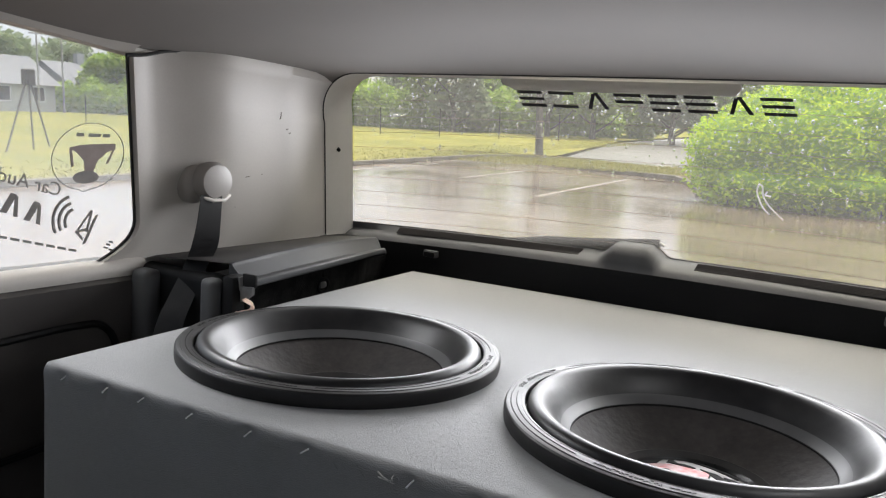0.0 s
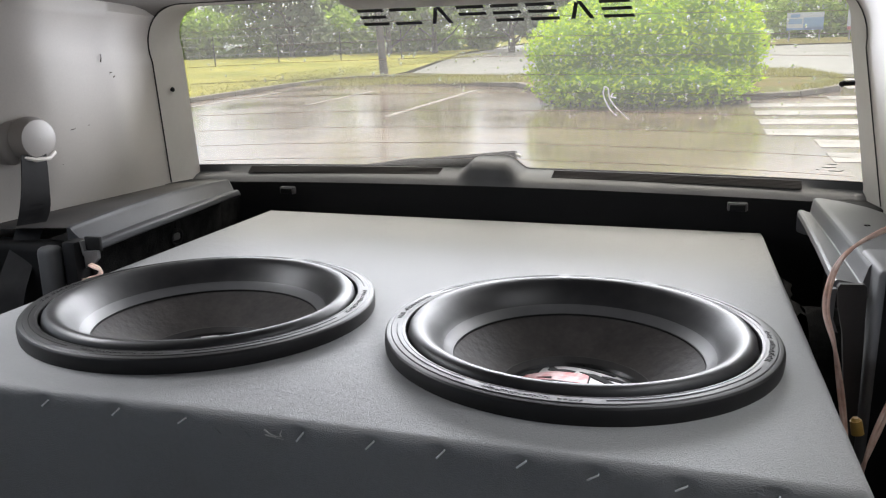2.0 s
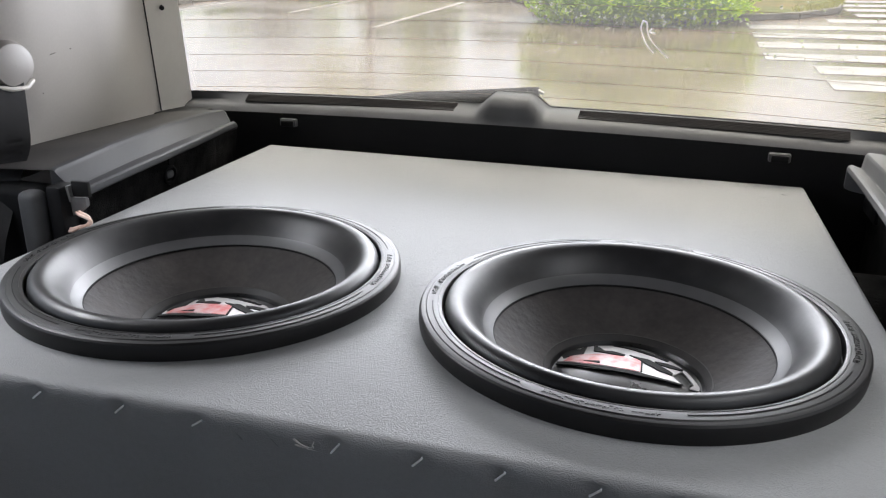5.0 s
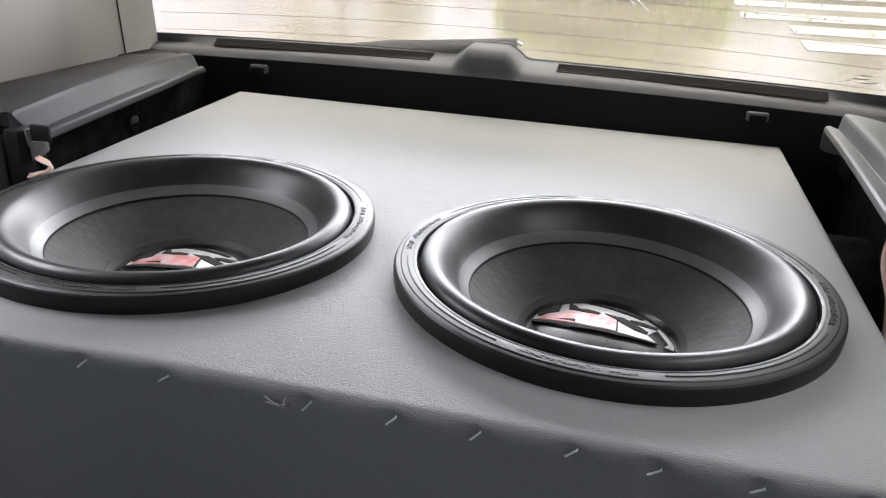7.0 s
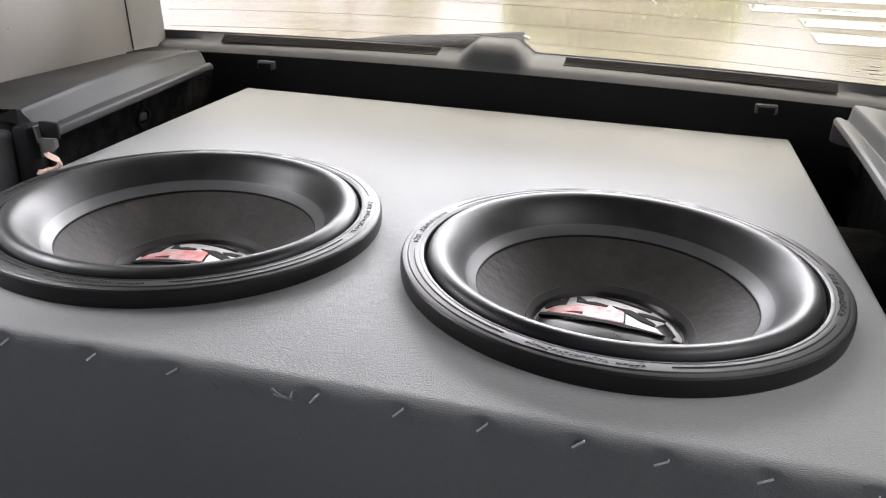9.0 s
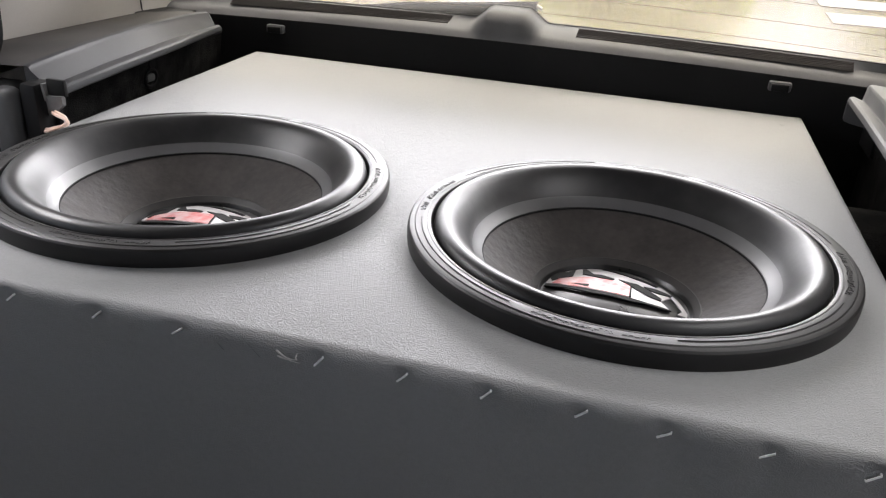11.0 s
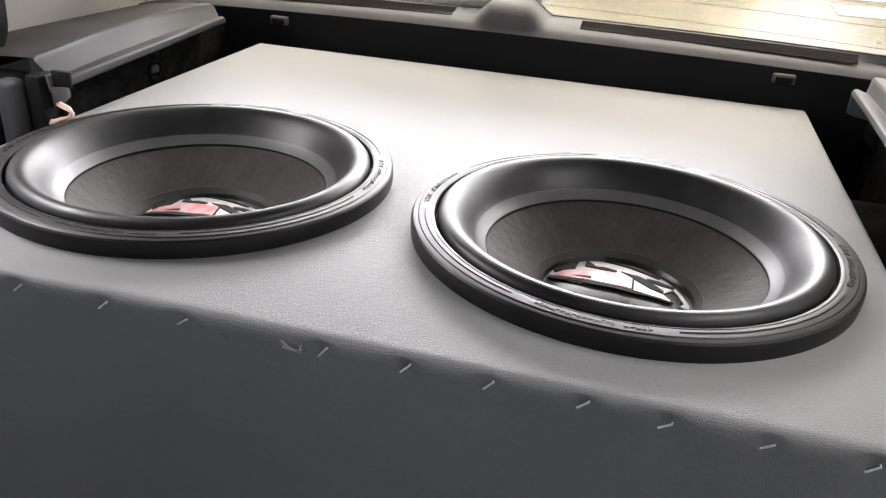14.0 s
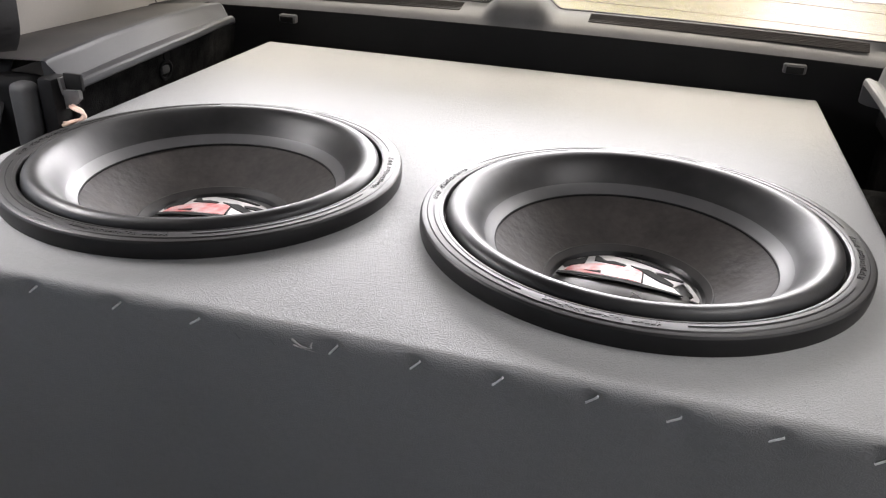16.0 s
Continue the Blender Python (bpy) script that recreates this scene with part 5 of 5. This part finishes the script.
def tree(name, base, height, crown_z, crown_r, label, leaf, seed, leaves=2600, size=0.22, lean=(0, 0), trunk_r=0.16, category="tree", group=""):
    rng = random.Random(seed)
    b = Vector(base)
    root = thing(name, base, label, category, group, car=False)
    top = b + Vector((lean[0], lean[1], height * 0.75))
    limbs = [tube(smooth_line([b - Vector((0, 0, 0.1)), b + Vector((lean[0] * 0.3, lean[1] * 0.3, height * 0.3)), top], 5), trunk_r, 10, trunk_r * 0.35)]
    for k in range(7):
        a = k * 2.4 + rng.random()
        z0 = crown_z * 0.75 + (height * 0.7 - crown_z * 0.75) * k / 7
        s = b + Vector((lean[0] * z0 / height, lean[1] * z0 / height, z0))
        limbs.append(tube([s, s + Vector((math.cos(a), math.sin(a), 0.7)) * crown_r * 0.4, s + Vector((math.cos(a), math.sin(a), 0.9)) * crown_r * 0.75], trunk_r * 0.4, 6, trunk_r * 0.1))
    part("trunk", join(*limbs), bark, root, "dark wet trunk with limbs")
    bm = bmesh.new()
    n = 9
    for k in range(n):
        a = rng.uniform(0, 6.28)
        rr = crown_r * rng.uniform(0.2, 0.75)
        cz = crown_z + (height - crown_z) * (0.15 + 0.8 * rng.random())
        q = crown_r * rng.uniform(0.38, 0.6)
        leaf_cloud(bm, rng, b + Vector((lean[0] + rr * math.cos(a), lean[1] + rr * math.sin(a), cz)), (q, q, q * 0.8), leaves // n, size, 0.4)
    part("crown", bm, leaf, root, "uneven green crown", 180)
    return root


tree("roadside_tree", (-8.62, 21.3, 0.08), 6.5, 2.3, 2.4, "slim young tree with a dark leaning trunk beside the road", tree_leaf, 3, 5200, 0.10, (-0.5, 0.3), 0.135)
rng = random.Random(8)
spots = []
for k in range(24):
    spots.append((-66 + 2.7 * k + rng.uniform(-1, 1), 50 + rng.uniform(-5, 8) - 0.1 * k, rng.uniform(4.2, 5.8)))
for k, (x, y, h) in enumerate(spots):
    tree("field_tree", (x, y, 0.08), h, 0.4, h * 0.46, "bushy dark green tree at the edge of the meadow", tree_leaf if k % 3 else hazed_leaf, 40 + k, 3400, 0.36, (0, 0), 0.2, group="trees along the meadow")
for k, (x, y, h) in enumerate(((4.5, 60, 10), (9.5, 58, 9), (14, 57, 10), (20, 58, 9), (-3.5, 62, 9), (27, 56, 10), (-0.5, 56, 7), (34, 60, 10))):
    tree("road_tree", (x, y, 0.05), h, 2.2, h * 0.42, "dark green tree behind the far road", tree_leaf, 70 + k, 2400, 0.34, (0, 0), 0.22, group="trees behind the road")
for k in range(12):
    y = 18 + 9.0 * k
    tree("distant_tree", (-88 + rng.uniform(-4, 4), y, 0.0), 8.0 + rng.uniform(-1.5, 2.5), 1.0, 4.4, "hazy green tree beyond the meadow", hazed_leaf, 90 + k, 1500, 0.5, (0, 0), 0.25, group="trees beyond the meadow")
tree("hedge_shrub", (-3.6, 34.0, 0.05), 3.0, 0.3, 1.6, "dark shrub beside the path", tree_leaf, 120, 2600, 0.13, trunk_r=0.08, category="shrub")
tree("hedge_shrub", (-2.2, 36.0, 0.05), 3.4, 0.3, 1.8, "dark shrub beside the path", tree_leaf, 121, 2600, 0.13, trunk_r=0.08, category="shrub")


def hedge_row(name, line, height, size, count, leaf, label, seed):
    """A long uneven mass of undergrowth."""
    rng = random.Random(seed)
    bm = bmesh.new()
    (x0, y0), (x1, y1) = line
    n = 46
    for k in range(n):
        t = (k + rng.random()) / n
        h = height * rng.uniform(0.55, 1.1)
        leaf_cloud(bm, rng, (x0 + (x1 - x0) * t, y0 + (y1 - y0) * t + rng.uniform(-1, 1), h * 0.5), (1.5, 1.2, h * 0.6), count // n, size, 0.35)
    return solo(name, bm, leaf, (x0, y0, 0), label, "undergrowth", kind="stuff", car=False, angle=180)


hedge_row("undergrowth", ((-66, 44), (-13, 50)), 3.0, 0.26, 34000, tree_leaf, "uneven green undergrowth behind the meadow", 61)
hedge_row("undergrowth", ((-92, 8), (-84, 120)), 4.0, 0.40, 16000, hazed_leaf, "hazy green undergrowth beyond the meadow", 62)
hedge_row("undergrowth", ((-2, 54), (40, 53)), 3.0, 0.24, 18000, tree_leaf, "dark green undergrowth behind the far road", 63)


def grass_tufts():
    rng = random.Random(5)
    bm = bmesh.new()

    def tuft(x, y, z, h):
        for _ in range(3):
            a = rng.uniform(0, 6.28)
            w = Vector((math.cos(a), math.sin(a), 0)) * 0.009
            t = Vector((rng.gauss(0, 0.05), rng.gauss(0, 0.05), h * rng.uniform(0.6, 1.2)))
            p = Vector((x + rng.gauss(0, 0.04), y + rng.gauss(0, 0.04), z))
            bm.faces.new([bm.verts.new(q) for q in (p - w, p + w, p + t)])
    for _ in range(3000):
        y = rng.uniform(2, 40)
        tuft(-9.98 - 3.0 * rng.random() ** 1.8, y, 0.09, 0.055)
    for _ in range(3200):
        tuft(rng.uniform(-9, 2.6), rng.uniform(16.6, 19.5), 0.08, 0.09)
    for _ in range(900):
        a = rng.uniform(-1.2, 2.9)
        tuft(1.5 + 1.25 * math.sin(a), 16.2 + 2.9 * math.cos(a) * rng.uniform(0.8, 1), 0.08, 0.10)
    return solo("grass_blades", bm, grass_leaf, (-12, 18, 0.1), "tufts of yellow-green grass", "grass", kind="stuff", car=False, angle=180)


grass_tufts()

# ---- fence along the meadow ----
fence = thing("fence", (-20, 32, 0.1), "thin wire fence on dark steel posts in the meadow", "fence", car=False)
f0, f1 = Vector((-34.0, 24.5, 0.1)), Vector((-13.5, 35.5, 0.1))
for k in range(9):
    p = f0 + (f1 - f0) * k / 8
    part("post", tube([p, p + Vector((0, 0, 1.35))], 0.024, 6), weathered_wood, fence)
for z in (0.5, 0.9, 1.3):
    part("wire", tube([f0 + Vector((0, 0, z)), f1 + Vector((0, 0, z))], 0.007, 5), galvanised, fence)

# three-legged wooden frame in the meadow
trip = thing("wooden_tripod", (-16.4, 10.4, 0.1), "tall dark wooden tripod frame standing in the meadow", "tripod", car=False)
apex = Vector((-16.9, 10.6, 1.75))
for x, y in ((-15.36, 9.05), (-15.9, 10.0), (-16.75, 10.95)):
    part("leg", tube([(x, y, 0.08), apex], 0.020, 7, 0.022), weathered_wood, trip)
part("head", block(apex.x - 0.11, apex.x + 0.11, apex.y - 0.11, apex.y + 0.11, apex.z - 0.25, apex.z + 0.1, 0.02), weathered_wood, trip)


# ---- far buildings and boards ----
def house(base, w, d, h, roof_h, label):
    x, y, z = base
    root = thing("house", base, label, "house", "houses beyond the meadow", car=False)
    part("wall", block(x - d / 2, x + d / 2, y - w / 2, y + w / 2, z, z + h), wall_plaster, root)
    rf = loft([[(x - d / 2 - 0.4, y0, z + h - 0.1), (x, y0, z + h + roof_h), (x + d / 2 + 0.4, y0, z + h - 0.1), (x, y0, z + h - 0.1)] for y0 in (y - w / 2 - 0.4, y + w / 2 + 0.4)], True, True)
    roof = part("roof", rf, roof_tiles, root)
    part("chimney", block(x - 0.4, x + 0.3, y - w * 0.2, y - w * 0.2 + 0.7, z + h + roof_h * 0.5, z + h + roof_h + 0.9), wall_plaster, roof)
    for k in range(3):
        yy = y - w / 2 + w * (k + 0.5) / 3
        win = part("window", block(x + d / 2 - 0.05, x + d / 2 + 0.06, yy - 0.55, yy + 0.55, z + 0.9, z + 2.2), board_white, root, "white window frame")
        part("pane", block(x + d / 2 + 0.05, x + d / 2 + 0.08, yy - 0.45, yy + 0.45, z + 1.0, z + 2.1), black_plastic, win, "dark pane")


house((-66, 37.5, 0), 9, 8, 2.4, 2.4, "grey plastered house with a slate roof")
house((-70, 52, 0), 11, 8, 2.6, 2.2, "low grey house behind trees")
house((-30, 92, 0), 9, 7, 2.8, 2.0, "small pale house far along the road")
for x, y, h in ((-60, 41.4, 7.2), (-60, 39.2, 6.8)):
    p = thing("power_pole", (x, y, 0), "thin grey power pole", "pole", "power poles", car=False)
    part("pole", tube([(x, y, 0), (x, y, h)], 0.09, 8, 0.06), galvanised, p)
    part("crossbar", block(x - 0.05, x + 0.05, y - 0.6, y + 0.6, h - 0.5, h - 0.4), galvanised, p)


def board(x0, x1, y, z0, z1, label, bars):
    root = thing("sign_board", ((x0 + x1) / 2, y, 0), label, "sign board", "roadside boards", car=False)
    for x in (x0 + 0.15, x1 - 0.15):
        part("leg", tube([(x, y + 0.06, 0), (x, y + 0.06, z1)], 0.04, 6), galvanised, root)
    part("panel", block(x0, x1, y - 0.02, y + 0.02, z0, z1), board_white, root)
    for a, b, c, d, m in bars:
        w, h = x1 - x0, z1 - z0
        part("panel_field", block(x0 + a * w, x0 + b * w, y - 0.030, y - 0.021, z0 + c * h, z0 + d * h), m, root)


board(4.40, 6.15, 45, 0.62, 1.50, "blue and white advertising board on posts", ((0.45, 1.0, 0.05, 0.7, board_blue), (0.05, 0.42, 0.35, 0.65, board_blue), (0.0, 1.0, 0.0, 0.12, board_blue), (0.1, 0.35, 0.72, 0.9, board_blue)))
board(7.25, 9.0, 45, 0.55, 1.62, "red and white advertising board on posts", ((0.0, 1.0, 0.0, 0.16, board_red), (0.1, 0.9, 0.4, 0.55, board_red), (0.2, 0.8, 0.68, 0.76, board_red)))
sheet([(-2.0, 40.5), (60, 40.5), (60, 52), (-2.0, 52)], 0.06, dry_grass, "verge", "grass verge beyond the road", "verge")
# the woods' haze is in their grey-green colour
solo("backdrop", loft([[(170 * math.sin(a), 170 * math.cos(a), z) for z in (0.0, 4.5 + 1.6 * noise.noise(Vector((a * 9, 0, 0))) + 0.8 * noise.noise(Vector((a * 31, 0, 0))))] for a in (-2.2 + 3.6 * k / 120 for k in range(121))]), material("hazed_woods", (0.20, 0.235, 0.22), (0.25, 0.285, 0.27), 0.08, (0.9, 0.95)), (0, 170, 0), "hazy grey-green woods on the horizon", "woods", kind="structure", car=False)
